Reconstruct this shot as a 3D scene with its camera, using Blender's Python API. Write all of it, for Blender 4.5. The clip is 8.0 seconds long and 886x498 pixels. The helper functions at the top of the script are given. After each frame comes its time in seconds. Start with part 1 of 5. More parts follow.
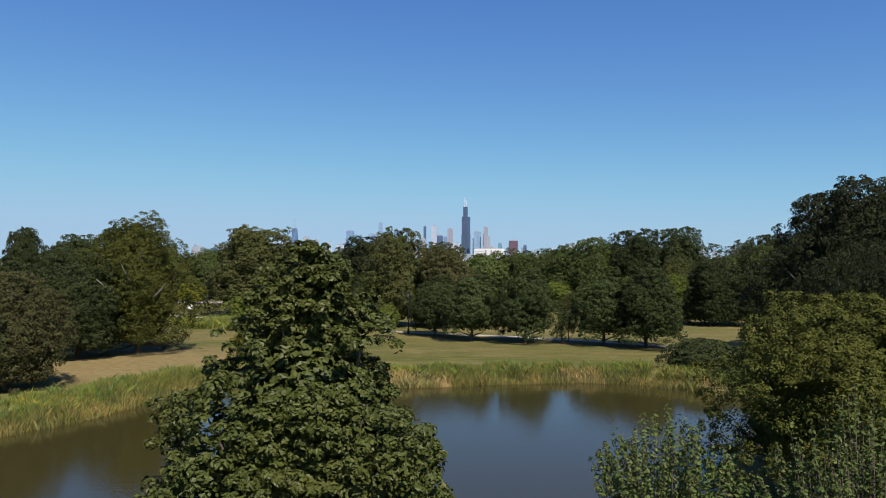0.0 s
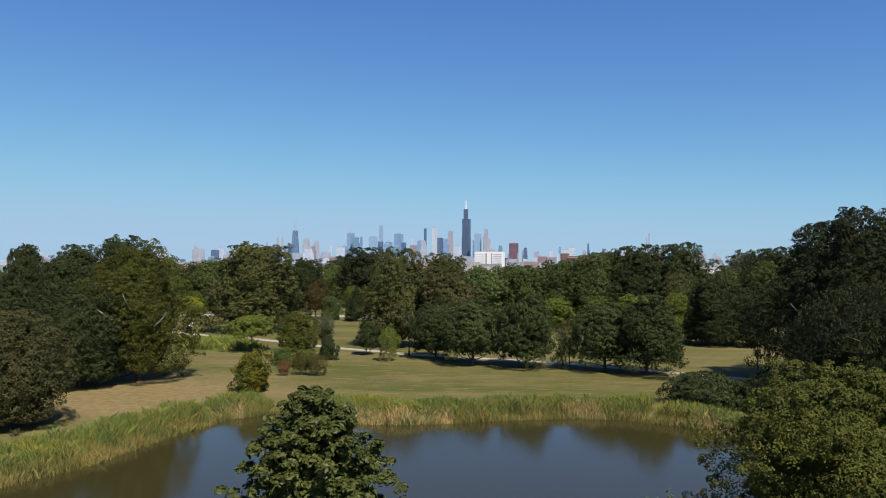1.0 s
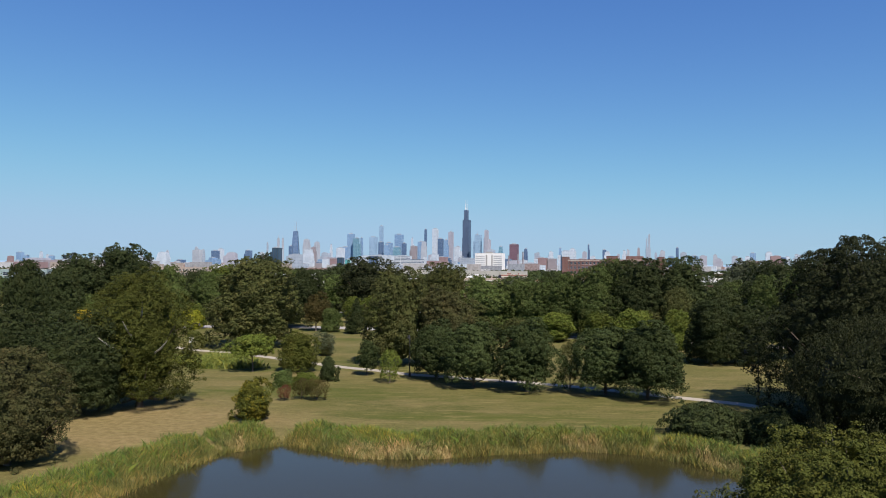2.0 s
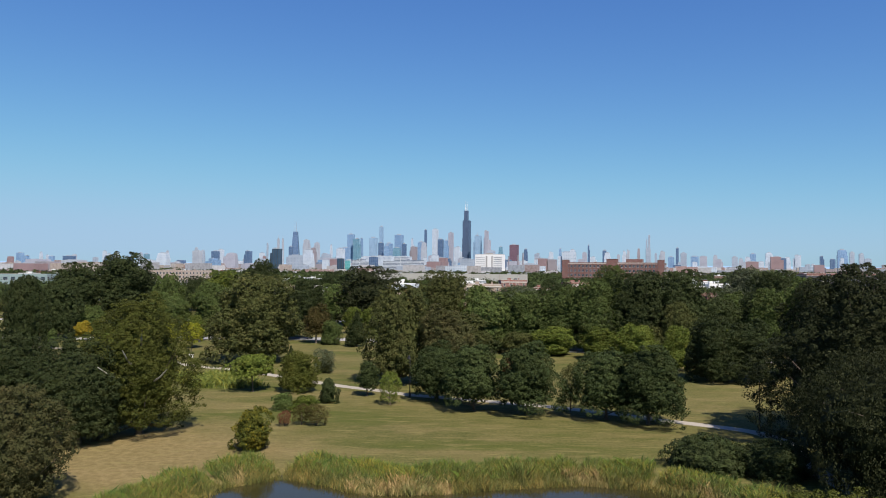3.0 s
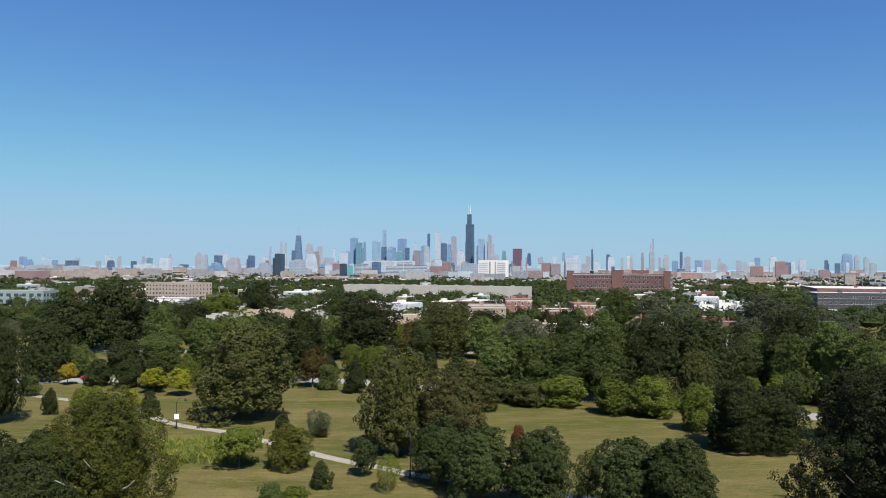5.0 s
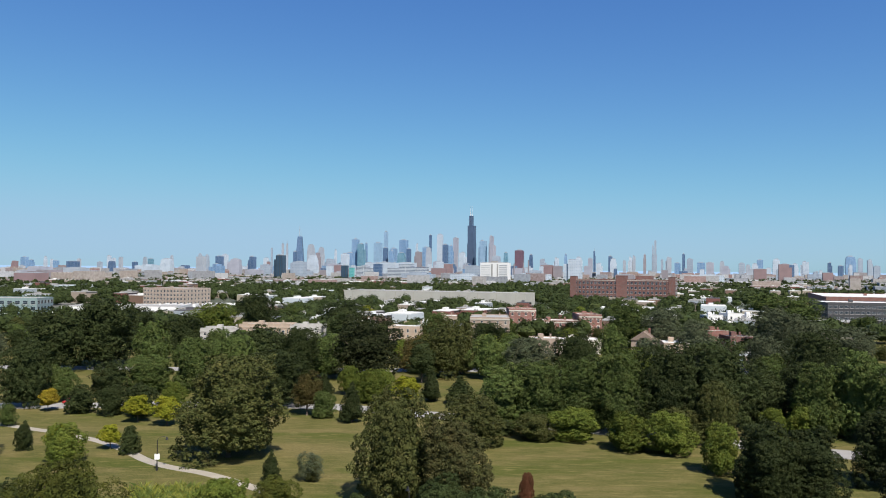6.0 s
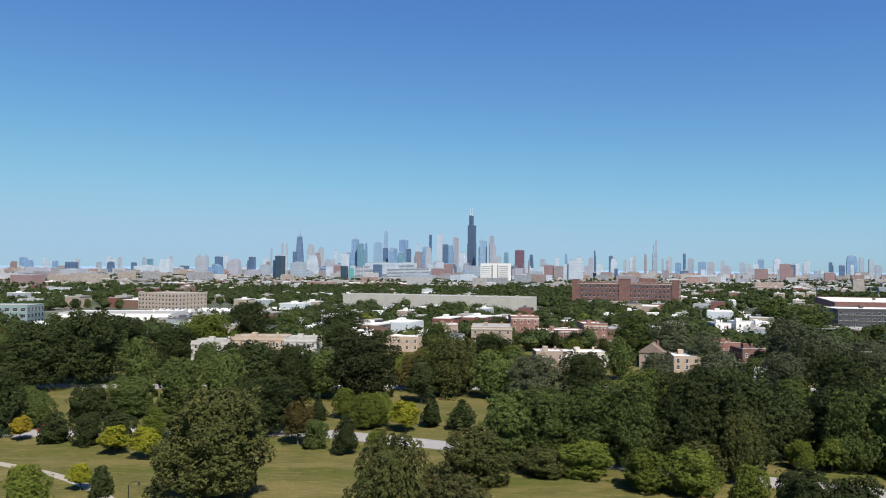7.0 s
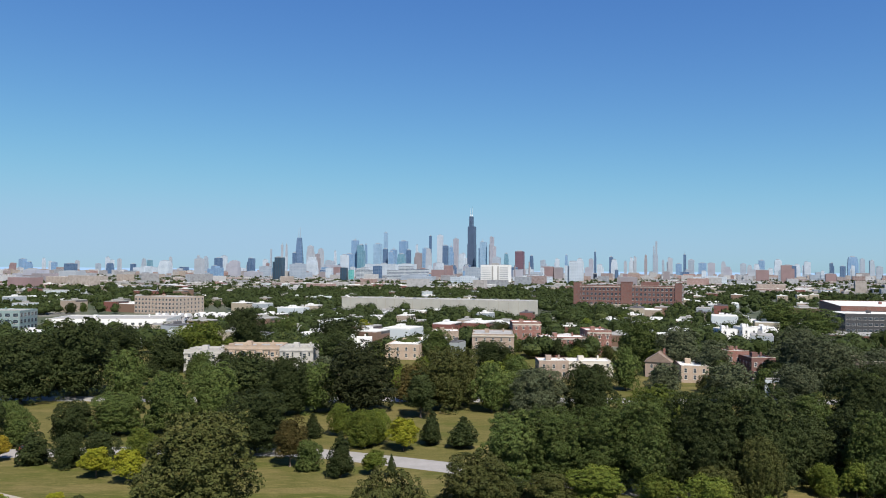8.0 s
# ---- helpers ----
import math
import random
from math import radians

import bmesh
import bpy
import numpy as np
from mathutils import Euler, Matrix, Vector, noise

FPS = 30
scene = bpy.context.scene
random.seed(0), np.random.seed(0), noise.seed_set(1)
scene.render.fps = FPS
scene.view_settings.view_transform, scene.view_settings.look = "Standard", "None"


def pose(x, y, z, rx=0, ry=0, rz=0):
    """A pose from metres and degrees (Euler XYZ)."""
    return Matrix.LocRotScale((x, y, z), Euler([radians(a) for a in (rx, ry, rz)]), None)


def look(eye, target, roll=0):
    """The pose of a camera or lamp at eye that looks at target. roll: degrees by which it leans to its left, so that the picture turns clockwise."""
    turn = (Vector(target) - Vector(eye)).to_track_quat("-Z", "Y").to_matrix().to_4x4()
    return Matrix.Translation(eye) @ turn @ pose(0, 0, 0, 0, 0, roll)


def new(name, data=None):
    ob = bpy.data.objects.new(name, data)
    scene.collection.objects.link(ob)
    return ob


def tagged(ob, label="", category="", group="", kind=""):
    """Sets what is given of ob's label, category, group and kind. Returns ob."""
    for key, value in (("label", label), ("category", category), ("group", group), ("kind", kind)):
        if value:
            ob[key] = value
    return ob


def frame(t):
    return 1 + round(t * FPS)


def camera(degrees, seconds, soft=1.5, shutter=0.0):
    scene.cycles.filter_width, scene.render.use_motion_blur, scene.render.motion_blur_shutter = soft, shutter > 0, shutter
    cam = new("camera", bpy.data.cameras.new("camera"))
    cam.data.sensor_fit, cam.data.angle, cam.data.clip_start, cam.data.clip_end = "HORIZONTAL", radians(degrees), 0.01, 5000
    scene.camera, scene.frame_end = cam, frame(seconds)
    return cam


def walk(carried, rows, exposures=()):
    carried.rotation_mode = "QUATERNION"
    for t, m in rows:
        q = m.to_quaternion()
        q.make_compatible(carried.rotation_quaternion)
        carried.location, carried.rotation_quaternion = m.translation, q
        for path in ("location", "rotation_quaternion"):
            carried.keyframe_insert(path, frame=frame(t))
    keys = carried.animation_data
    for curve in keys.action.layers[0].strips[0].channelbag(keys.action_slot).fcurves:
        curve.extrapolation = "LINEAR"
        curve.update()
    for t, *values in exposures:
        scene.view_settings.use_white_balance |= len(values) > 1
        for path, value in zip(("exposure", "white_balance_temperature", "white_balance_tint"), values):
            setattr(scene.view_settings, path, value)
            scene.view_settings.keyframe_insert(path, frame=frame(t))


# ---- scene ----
cam = camera(61.3, 8.0, soft=1.0)
# seconds, eye (x, y, z), yaw, pitch, roll
PATH = [
    (0.0, (0.35, 0.95, 10.97), (0.35, 2.95, 11.012), 0.2),
    (0.5, (0.31, 0.93, 12.58), (0.309, 2.93, 12.625), 0.2),
    (1.0, (0.25, 0.89, 14.23), (0.249, 2.89, 14.277), 0.3),
    (1.5, (0.21, 0.84, 15.85), (0.208, 2.84, 15.898), 0.38),
    (3.0, (0.11, 1.00, 20.69), (0.108, 3.0, 20.738), 0.4),
    (3.5, (0.09, 1.36, 22.69), (0.087, 3.36, 22.738), 0.38),
    (4.0, (0.10, 3.22, 25.26), (0.096, 5.22, 25.309), 0.3),
    (4.5, (0.05, 6.75, 27.80), (0.043, 8.75, 27.852), 0.3),
    (6.0, (-0.23, 21.21, 35.25), (-0.245, 23.21, 35.306), 0.55),
    (6.5, (-0.38, 27.9, 37.56), (-0.395, 29.9, 37.616), 0.5),
    (7.0, (-0.48, 33.45, 39.62), (-0.495, 35.45, 39.674), 0.48),
    (7.5, (-0.53, 37.6, 40.87), (-0.545, 39.6, 40.925), 0.46),
    (8.0, (-0.62, 42.0, 42.02), (-0.635, 44.0, 42.076), 0.44),
]
# the clip's picture starts a little more magenta than it ends
walk(cam, [(t, look(eye, aim, roll)) for t, eye, aim, roll in PATH],
     [(0.0, 0.735, 6480, 18), (1.5, 0.735, 6480, 18), (3.5, 0.735, 6420, 16), (6.0, 0.735, 6430, 13), (8.0, 0.735, 6430, 13)])

# ---- light ----
SUN_SIDE, SUN_HEIGHT = (0.42, -0.907), 51.0
sky_world = bpy.data.worlds.new("sky")
scene.world = sky_world
sky_world.use_nodes = True
wn = sky_world.node_tree
bg = wn.nodes["Background"]
sky = wn.nodes.new("ShaderNodeTexSky")
sky.sky_type = "NISHITA"
sky.sun_disc = False
sky.sun_elevation = radians(SUN_HEIGHT)
sky.sun_rotation = math.atan2(SUN_SIDE[0], SUN_SIDE[1])
sky.altitude, sky.air_density, sky.dust_density, sky.ozone_density = 200.0, 0.75, 0.5, 1.6
# the clear, polarised blue of the day: each channel's own contrast, strength and haze limit
apart, joined = wn.nodes.new("ShaderNodeSeparateColor"), wn.nodes.new("ShaderNodeCombineColor")
wn.links.new(sky.outputs[0], apart.inputs[0])
for i, (power, gain, most) in enumerate(((1.14, 0.585, 3.3), (1.02, 1.0, 5.1), (0.60, 2.28, 6.7))):
    bend, scale, cap = [wn.nodes.new("ShaderNodeMath") for _ in range(3)]
    bend.operation, bend.inputs[1].default_value = "POWER", power
    scale.operation, scale.inputs[1].default_value = "MULTIPLY", gain
    wn.links.new(apart.outputs[i], bend.inputs[0])
    wn.links.new(bend.outputs[0], scale.inputs[0])
    cap.operation, cap.inputs[1].default_value, cap.inputs[2].default_value = "SMOOTH_MIN", most, 2.6
    wn.links.new(scale.outputs[0], cap.inputs[0])
    wn.links.new(cap.outputs[0], joined.inputs[i])
wn.links.new(joined.outputs[0], bg.inputs[0])
bg.inputs[1].default_value = 0.067
sun = new("sun", bpy.data.lights.new("sun", "SUN"))
sun.data.energy, sun.data.angle, sun.data.color = 5.0, radians(0.53), (1.0, 0.94, 0.83)
c = math.cos(radians(SUN_HEIGHT)) / math.hypot(*SUN_SIDE)
sun.matrix_world = look((0, 0, 80), (-SUN_SIDE[0] * c, -SUN_SIDE[1] * c, 80 - math.sin(radians(SUN_HEIGHT))))


# ---- materials ----
def nodes_of(name):
    m = bpy.data.materials.new(name)
    m.use_nodes = True
    nt = m.node_tree
    return m, nt, nt.nodes["Principled BSDF"]


def add(nt, kind, **inputs):
    n = nt.nodes.new(kind)
    for k, v in inputs.items():
        n.inputs[k.replace("_", " ")].default_value = v
    return n


def ramp(nt, source, *stops):
    n = nt.nodes.new("ShaderNodeValToRGB")
    e = n.color_ramp.elements
    while len(e) < len(stops):
        e.new(0.5)
    for s, (p, col) in zip(e, stops):
        s.position, s.color = p, (*col, 1)
    nt.links.new(source, n.inputs[0])
    return n.outputs[0]


def mixed(nt, fac, a, b, blend="MIX"):
    n = nt.nodes.new("ShaderNodeMix")
    n.data_type, n.blend_type = "RGBA", blend
    for socket, v in ((0, fac), (6, a), (7, b)):
        if isinstance(v, bpy.types.NodeSocket):
            nt.links.new(v, n.inputs[socket])
        else:
            n.inputs[socket].default_value = v if isinstance(v, float) else (*v, 1)
    return n.outputs[2]


def coords(nt, which="Object"):
    return nt.nodes.new("ShaderNodeTexCoord").outputs[which]


def noisy(nt, scale, detail=4.0, where=None, rough=0.6):
    n = add(nt, "ShaderNodeTexNoise", Scale=scale, Detail=detail, Roughness=rough)
    nt.links.new(where or coords(nt), n.inputs["Vector"])
    return n.outputs["Fac"]


def bumped(nt, bsdf, height, strength=0.4, distance=0.05):
    b = add(nt, "ShaderNodeBump", Strength=strength, Distance=distance)
    nt.links.new(height, b.inputs["Height"])
    nt.links.new(b.outputs[0], bsdf.inputs["Normal"])


def leaf_material(name, dark, light, turned, gloss=0.62):
    """Foliage: each leaf clump its own tone, some turned towards autumn, light shining through."""
    m, nt, b = nodes_of(name)
    geo = nt.nodes.new("ShaderNodeNewGeometry").outputs["Random Per Island"]
    info = nt.nodes.new("ShaderNodeObjectInfo").outputs["Random"]
    deep = [0.5 * (a + b) for a, b in zip(dark, light)]
    full = [0.25 * a + 0.75 * b for a, b in zip(dark, light)]
    tone = ramp(nt, geo, (0.0, [0.6 * a + 0.4 * b for a, b in zip(dark, light)]), (0.3, deep), (0.75, full), (0.94, light), (1.0, turned))
    patch = noisy(nt, 0.5, 3.0)
    tone = mixed(nt, ramp(nt, patch, (0.45, (0, 0, 0)), (0.75, (0.55, 0.55, 0.55))), tone, turned)
    hsv = add(nt, "ShaderNodeHueSaturation", Fac=1.0)
    span = add(nt, "ShaderNodeMapRange", To_Min=0.78, To_Max=1.2)
    nt.links.new(info, span.inputs[0])
    nt.links.new(span.outputs[0], hsv.inputs["Value"])
    nt.links.new(tone, hsv.inputs["Color"])
    nt.links.new(hsv.outputs[0], b.inputs["Base Color"])
    b.inputs["Roughness"].default_value = gloss
    b.inputs["Specular IOR Level"].default_value = 0.16 if gloss < 0.55 else 0.06
    t = nt.nodes.new("ShaderNodeBsdfTranslucent")
    nt.links.new(hsv.outputs[0], t.inputs[0])
    mix = nt.nodes.new("ShaderNodeMixShader")
    mix.inputs[0].default_value = 0.07
    nt.links.new(b.outputs[0], mix.inputs[1])
    nt.links.new(t.outputs[0], mix.inputs[2])
    nt.links.new(mix.outputs[0], nt.nodes["Material Output"].inputs[0])
    return m


LEAF = {
    "dark": leaf_material("dark_leaves", (0.014, 0.020, 0.007), (0.032, 0.044, 0.015), (0.042, 0.047, 0.015)),
    "blue": leaf_material("maple_leaves", (0.015, 0.023, 0.007), (0.036, 0.051, 0.017), (0.047, 0.057, 0.017)),
    "mid": leaf_material("green_leaves", (0.026, 0.040, 0.013), (0.064, 0.091, 0.023), (0.090, 0.097, 0.030)),
    "light": leaf_material("light_green_leaves", (0.033, 0.050, 0.010), (0.087, 0.114, 0.019), (0.114, 0.114, 0.019)),
    "olive": leaf_material("olive_leaves", (0.021, 0.027, 0.008), (0.053, 0.060, 0.018), (0.072, 0.065, 0.021)),
    "brown": leaf_material("browning_leaves", (0.029, 0.028, 0.009), (0.064, 0.055, 0.017), (0.097, 0.064, 0.023)),
    "yellow": leaf_material("yellow_leaves", (0.078, 0.100, 0.009), (0.187, 0.193, 0.017), (0.234, 0.207, 0.017)),
    "orange": leaf_material("orange_leaves", (0.092, 0.081, 0.011), (0.196, 0.155, 0.014), (0.218, 0.121, 0.014)),
    "red": leaf_material("russet_leaves", (0.055, 0.024, 0.014), (0.111, 0.046, 0.025), (0.122, 0.055, 0.025)),
    "grey": leaf_material("grey_green_leaves", (0.031, 0.041, 0.021), (0.069, 0.083, 0.046), (0.083, 0.084, 0.043)),
    "shiny": leaf_material("glossy_green_leaves", (0.021, 0.030, 0.007), (0.059, 0.073, 0.015), (0.076, 0.079, 0.017), 0.5),
    "gold": leaf_material("green_and_yellow_leaves", (0.022, 0.033, 0.008), (0.074, 0.083, 0.013), (0.246, 0.187, 0.014)),
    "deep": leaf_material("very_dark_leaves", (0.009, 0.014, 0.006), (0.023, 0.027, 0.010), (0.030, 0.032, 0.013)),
    "warm": leaf_material("sunlit_olive_leaves", (0.026, 0.033, 0.006), (0.064, 0.074, 0.014), (0.084, 0.078, 0.015)),
    "umber": leaf_material("umber_tinged_leaves", (0.021, 0.024, 0.009), (0.049, 0.051, 0.018), (0.071, 0.056, 0.021)),
}


def plain(name, col, rough=0.7, metal=0.0, var=0.25, scale=1.5, bump=0.2):
    """A worn surface: two scales of mottling and a fine relief."""
    m, nt, b = nodes_of(name)
    dark, pale = [v * 0.84 * (1 - var) for v in col], [min(1, v * 0.84 * (1 + var)) for v in col]
    a = ramp(nt, noisy(nt, scale), (0.3, dark), (0.7, pale))
    f = noisy(nt, scale * 14, 3.0)
    nt.links.new(mixed(nt, 0.35, a, ramp(nt, f, (0.3, dark), (0.7, pale))), b.inputs["Base Color"])
    b.inputs["Roughness"].default_value, b.inputs["Metallic"].default_value = rough, metal
    if bump:
        bumped(nt, b, f, bump, 0.03)
    return m


BARK = plain("bark", (0.11, 0.085, 0.065), 0.9, var=0.45, scale=3.0, bump=0.6)
PALE_BARK = plain("pale_bark", (0.5, 0.47, 0.42), 0.85, var=0.3, scale=2.0, bump=0.3)
CONCRETE = plain("concrete", (0.31, 0.28, 0.23), 0.85, var=0.18, scale=0.4)
ASPHALT = plain("asphalt", (0.27, 0.26, 0.25), 0.9, var=0.2, scale=0.3)
IRON = plain("black_iron", (0.02, 0.02, 0.022), 0.5, 0.3)
WHITE = plain("white_paint", (0.7, 0.7, 0.69), 0.6, var=0.08)
GREY_ROOF = plain("grey_roof", (0.3, 0.296, 0.285), 0.85, var=0.2, scale=0.2)
PALE_ROOF = plain("pale_roof", (0.62, 0.62, 0.61), 0.8, var=0.15, scale=0.2)
DARK_ROOF = plain("dark_roof", (0.09, 0.09, 0.1), 0.85, var=0.3, scale=0.2)
COOL_ROOF = plain("blue_grey_roof", (0.3, 0.34, 0.38), 0.8, var=0.15, scale=0.1)
TRIM = plain("limestone_trim", (0.52, 0.48, 0.42), 0.8, var=0.12)
METAL = plain("grey_metal", (0.45, 0.46, 0.47), 0.45, 0.6, var=0.1)


def glass(name, col=(0.02, 0.03, 0.04), rough=0.08):
    m, nt, b = nodes_of(name)
    nt.links.new(ramp(nt, noisy(nt, 0.3), (0.3, col), (0.7, [v * 1.8 for v in col])), b.inputs["Base Color"])
    b.inputs["Roughness"].default_value = rough
    return m


PANE = glass("window_glass")


def brick_material(name, a, b_col, mortar, scale=1.0):
    m, nt, b = nodes_of(name)
    n = add(nt, "ShaderNodeTexBrick", Color1=(*a, 1), Color2=(*b_col, 1), Mortar=(*mortar, 1), Scale=scale, Mortar_Size=0.012, Brick_Width=0.22, Row_Height=0.075)
    turn = add(nt, "ShaderNodeMapping")
    turn.inputs["Rotation"].default_value = (radians(90), 0, 0)
    nt.links.new(coords(nt), turn.inputs[0])
    nt.links.new(turn.outputs[0], n.inputs["Vector"])
    stain = ramp(nt, noisy(nt, 0.35, 5.0), (0.3, (0.6, 0.58, 0.56)), (0.7, (0.84, 0.83, 0.82)))
    nt.links.new(mixed(nt, 1.0, n.outputs[0], stain, "MULTIPLY"), b.inputs["Base Color"])
    b.inputs["Roughness"].default_value = 0.9
    bumped(nt, b, n.outputs["Fac"], -0.3, 0.01)
    return m


RED_BRICK = brick_material("red_brick", (0.3, 0.105, 0.08), (0.24, 0.085, 0.066), (0.22, 0.19, 0.17))
DARK_BRICK = brick_material("dark_red_brick", (0.21, 0.08, 0.066), (0.17, 0.066, 0.056), (0.17, 0.14, 0.13))
ORANGE_BRICK = brick_material("orange_brick", (0.4, 0.3, 0.24), (0.35, 0.26, 0.2), (0.32, 0.28, 0.25))
CREAM_BRICK = brick_material("cream_brick", (0.52, 0.39, 0.29), (0.46, 0.35, 0.26), (0.38, 0.34, 0.3))
TAN_BRICK = brick_material("tan_brick", (0.45, 0.35, 0.29), (0.4, 0.31, 0.26), (0.38, 0.34, 0.3))


def facade(name, wall, pane, across=8.0, up=5.0, share=0.55, rough=0.6, gloss=0.15):
    """A far tower's wall: rows of panes between piers and paired floors."""
    m, nt, b = nodes_of(name)
    n = add(nt, "ShaderNodeTexBrick", Color1=(*pane, 1), Color2=(*[v * 1.25 for v in pane], 1), Mortar=(*wall, 1), Scale=1.0,
            Mortar_Size=up * (1 - share) / 2, Brick_Width=across, Row_Height=up)
    n.offset = 0.0
    sep, join = nt.nodes.new("ShaderNodeSeparateXYZ"), nt.nodes.new("ShaderNodeCombineXYZ")
    nt.links.new(coords(nt), sep.inputs[0])
    s = nt.nodes.new("ShaderNodeMath")
    nt.links.new(sep.outputs[0], s.inputs[0])
    nt.links.new(sep.outputs[1], s.inputs[1])
    nt.links.new(s.outputs[0], join.inputs[0])
    nt.links.new(sep.outputs[2], join.inputs[1])
    nt.links.new(join.outputs[0], n.inputs["Vector"])
    # blue-grey tint: the far haze is put into the facade colour
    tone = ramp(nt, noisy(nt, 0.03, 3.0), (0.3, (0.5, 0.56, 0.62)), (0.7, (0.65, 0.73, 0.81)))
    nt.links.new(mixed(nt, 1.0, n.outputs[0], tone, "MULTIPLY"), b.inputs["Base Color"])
    r = add(nt, "ShaderNodeMapRange", To_Min=gloss, To_Max=rough)
    nt.links.new(n.outputs["Fac"], r.inputs[0])
    nt.links.new(r.outputs[0], b.inputs["Roughness"])
    return m


# wall colours paled and cooled to carry the skyline's haze
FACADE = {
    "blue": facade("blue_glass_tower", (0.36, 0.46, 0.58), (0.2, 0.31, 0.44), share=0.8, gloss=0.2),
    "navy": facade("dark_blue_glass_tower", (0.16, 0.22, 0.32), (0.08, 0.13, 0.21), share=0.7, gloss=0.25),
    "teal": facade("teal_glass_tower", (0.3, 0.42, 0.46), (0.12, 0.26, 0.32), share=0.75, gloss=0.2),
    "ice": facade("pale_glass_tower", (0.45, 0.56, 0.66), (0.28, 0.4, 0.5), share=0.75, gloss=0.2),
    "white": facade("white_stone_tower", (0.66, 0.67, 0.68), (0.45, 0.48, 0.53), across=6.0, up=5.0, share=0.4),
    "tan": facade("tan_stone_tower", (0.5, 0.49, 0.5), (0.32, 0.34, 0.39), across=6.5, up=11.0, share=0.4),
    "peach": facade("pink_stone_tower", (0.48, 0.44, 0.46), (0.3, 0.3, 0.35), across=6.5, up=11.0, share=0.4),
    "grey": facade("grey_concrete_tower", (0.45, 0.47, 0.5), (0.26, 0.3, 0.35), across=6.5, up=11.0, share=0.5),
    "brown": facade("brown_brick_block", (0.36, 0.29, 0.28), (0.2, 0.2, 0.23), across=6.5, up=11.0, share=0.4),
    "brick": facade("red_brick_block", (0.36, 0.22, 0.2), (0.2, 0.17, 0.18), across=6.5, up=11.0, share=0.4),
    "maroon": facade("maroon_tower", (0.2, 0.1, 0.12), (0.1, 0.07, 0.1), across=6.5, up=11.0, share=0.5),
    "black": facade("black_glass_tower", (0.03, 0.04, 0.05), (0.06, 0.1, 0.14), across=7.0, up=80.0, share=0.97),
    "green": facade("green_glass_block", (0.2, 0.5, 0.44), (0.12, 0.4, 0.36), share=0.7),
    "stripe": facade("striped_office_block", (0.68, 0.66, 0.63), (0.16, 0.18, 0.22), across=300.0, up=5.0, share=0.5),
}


# lawn: mown green with worn, straw-coloured stretches and mowing streaks
LAWN, nt, b = nodes_of("lawn")
where = coords(nt)
stretch = add(nt, "ShaderNodeMapping")
stretch.inputs["Scale"].default_value = (0.4, 1.0, 1.0)
nt.links.new(where, stretch.inputs[0])
streak = add(nt, "ShaderNodeMapping")
streak.inputs["Scale"].default_value = (0.22, 1.0, 1.0)
streak.inputs["Rotation"].default_value = (0, 0, radians(24))
nt.links.new(where, streak.inputs[0])
tone = ramp(nt, noisy(nt, 0.06, 6.0, where, 0.65), (0.36, (0.072, 0.085, 0.020)), (0.48, (0.113, 0.113, 0.031)), (0.58, (0.167, 0.144, 0.053)), (0.7, (0.234, 0.182, 0.087)))
tone = mixed(nt, 0.35, tone, ramp(nt, noisy(nt, 0.35, 5.0, stretch.outputs[0], 0.7), (0.4, (0.064, 0.076, 0.016)), (0.6, (0.234, 0.189, 0.091))))
tone = mixed(nt, 0.28, tone, ramp(nt, noisy(nt, 1.6, 3.0, streak.outputs[0]), (0.38, (0.060, 0.072, 0.015)), (0.62, (0.227, 0.189, 0.091))))
tone = mixed(nt, 0.45, tone, ramp(nt, noisy(nt, 3.0, 5.0, where, 0.75), (0.38, (0.038, 0.045, 0.012)), (0.62, (0.227, 0.196, 0.091))))
dry = ramp(nt, noisy(nt, 0.11, 6.0, stretch.outputs[0], 0.7), (0.49, (0, 0, 0)), (0.6, (0.8, 0.8, 0.8)))
tone = mixed(nt, dry, tone, ramp(nt, noisy(nt, 2.0, 4.0, where), (0.3, (0.151, 0.121, 0.057)), (0.7, (0.272, 0.211, 0.113))))
lush = ramp(nt, noisy(nt, 0.09, 5.0, streak.outputs[0], 0.65), (0.52, (0, 0, 0)), (0.62, (0.75, 0.75, 0.75)))
tone = mixed(nt, lush, tone, ramp(nt, noisy(nt, 2.5, 4.0, where), (0.3, (0.057, 0.076, 0.015)), (0.7, (0.113, 0.125, 0.031))))
# bare, trodden earth by the west bank
spot = add(nt, "ShaderNodeVectorMath")
spot.operation = "DISTANCE"
spot.inputs[1].default_value = (-33, 82, 0)
squash = add(nt, "ShaderNodeMapping")
squash.inputs["Scale"].default_value = (1.0, 1.0, 0.0)
nt.links.new(where, squash.inputs[0])
nt.links.new(squash.outputs[0], spot.inputs[0])
wob = add(nt, "ShaderNodeMath")
wob.operation = "MULTIPLY_ADD"
nt.links.new(noisy(nt, 0.12, 5.0, where), wob.inputs[0])
wob.inputs[1].default_value = 30.0
nt.links.new(spot.outputs["Value"], wob.inputs[2])
far = add(nt, "ShaderNodeMapRange", From_Min=22.0, From_Max=38.0, To_Min=0.75, To_Max=0.0)
nt.links.new(wob.outputs[0], far.inputs[0])
earth = ramp(nt, noisy(nt, 1.2, 5.0, where), (0.3, (0.2, 0.14, 0.075)), (0.7, (0.36, 0.26, 0.16)))
tone = mixed(nt, far.outputs[0], tone, earth)
wisp = add(nt, "ShaderNodeMapping")
wisp.inputs["Scale"].default_value = (0.2, 1.0, 1.0)
nt.links.new(where, wisp.inputs[0])
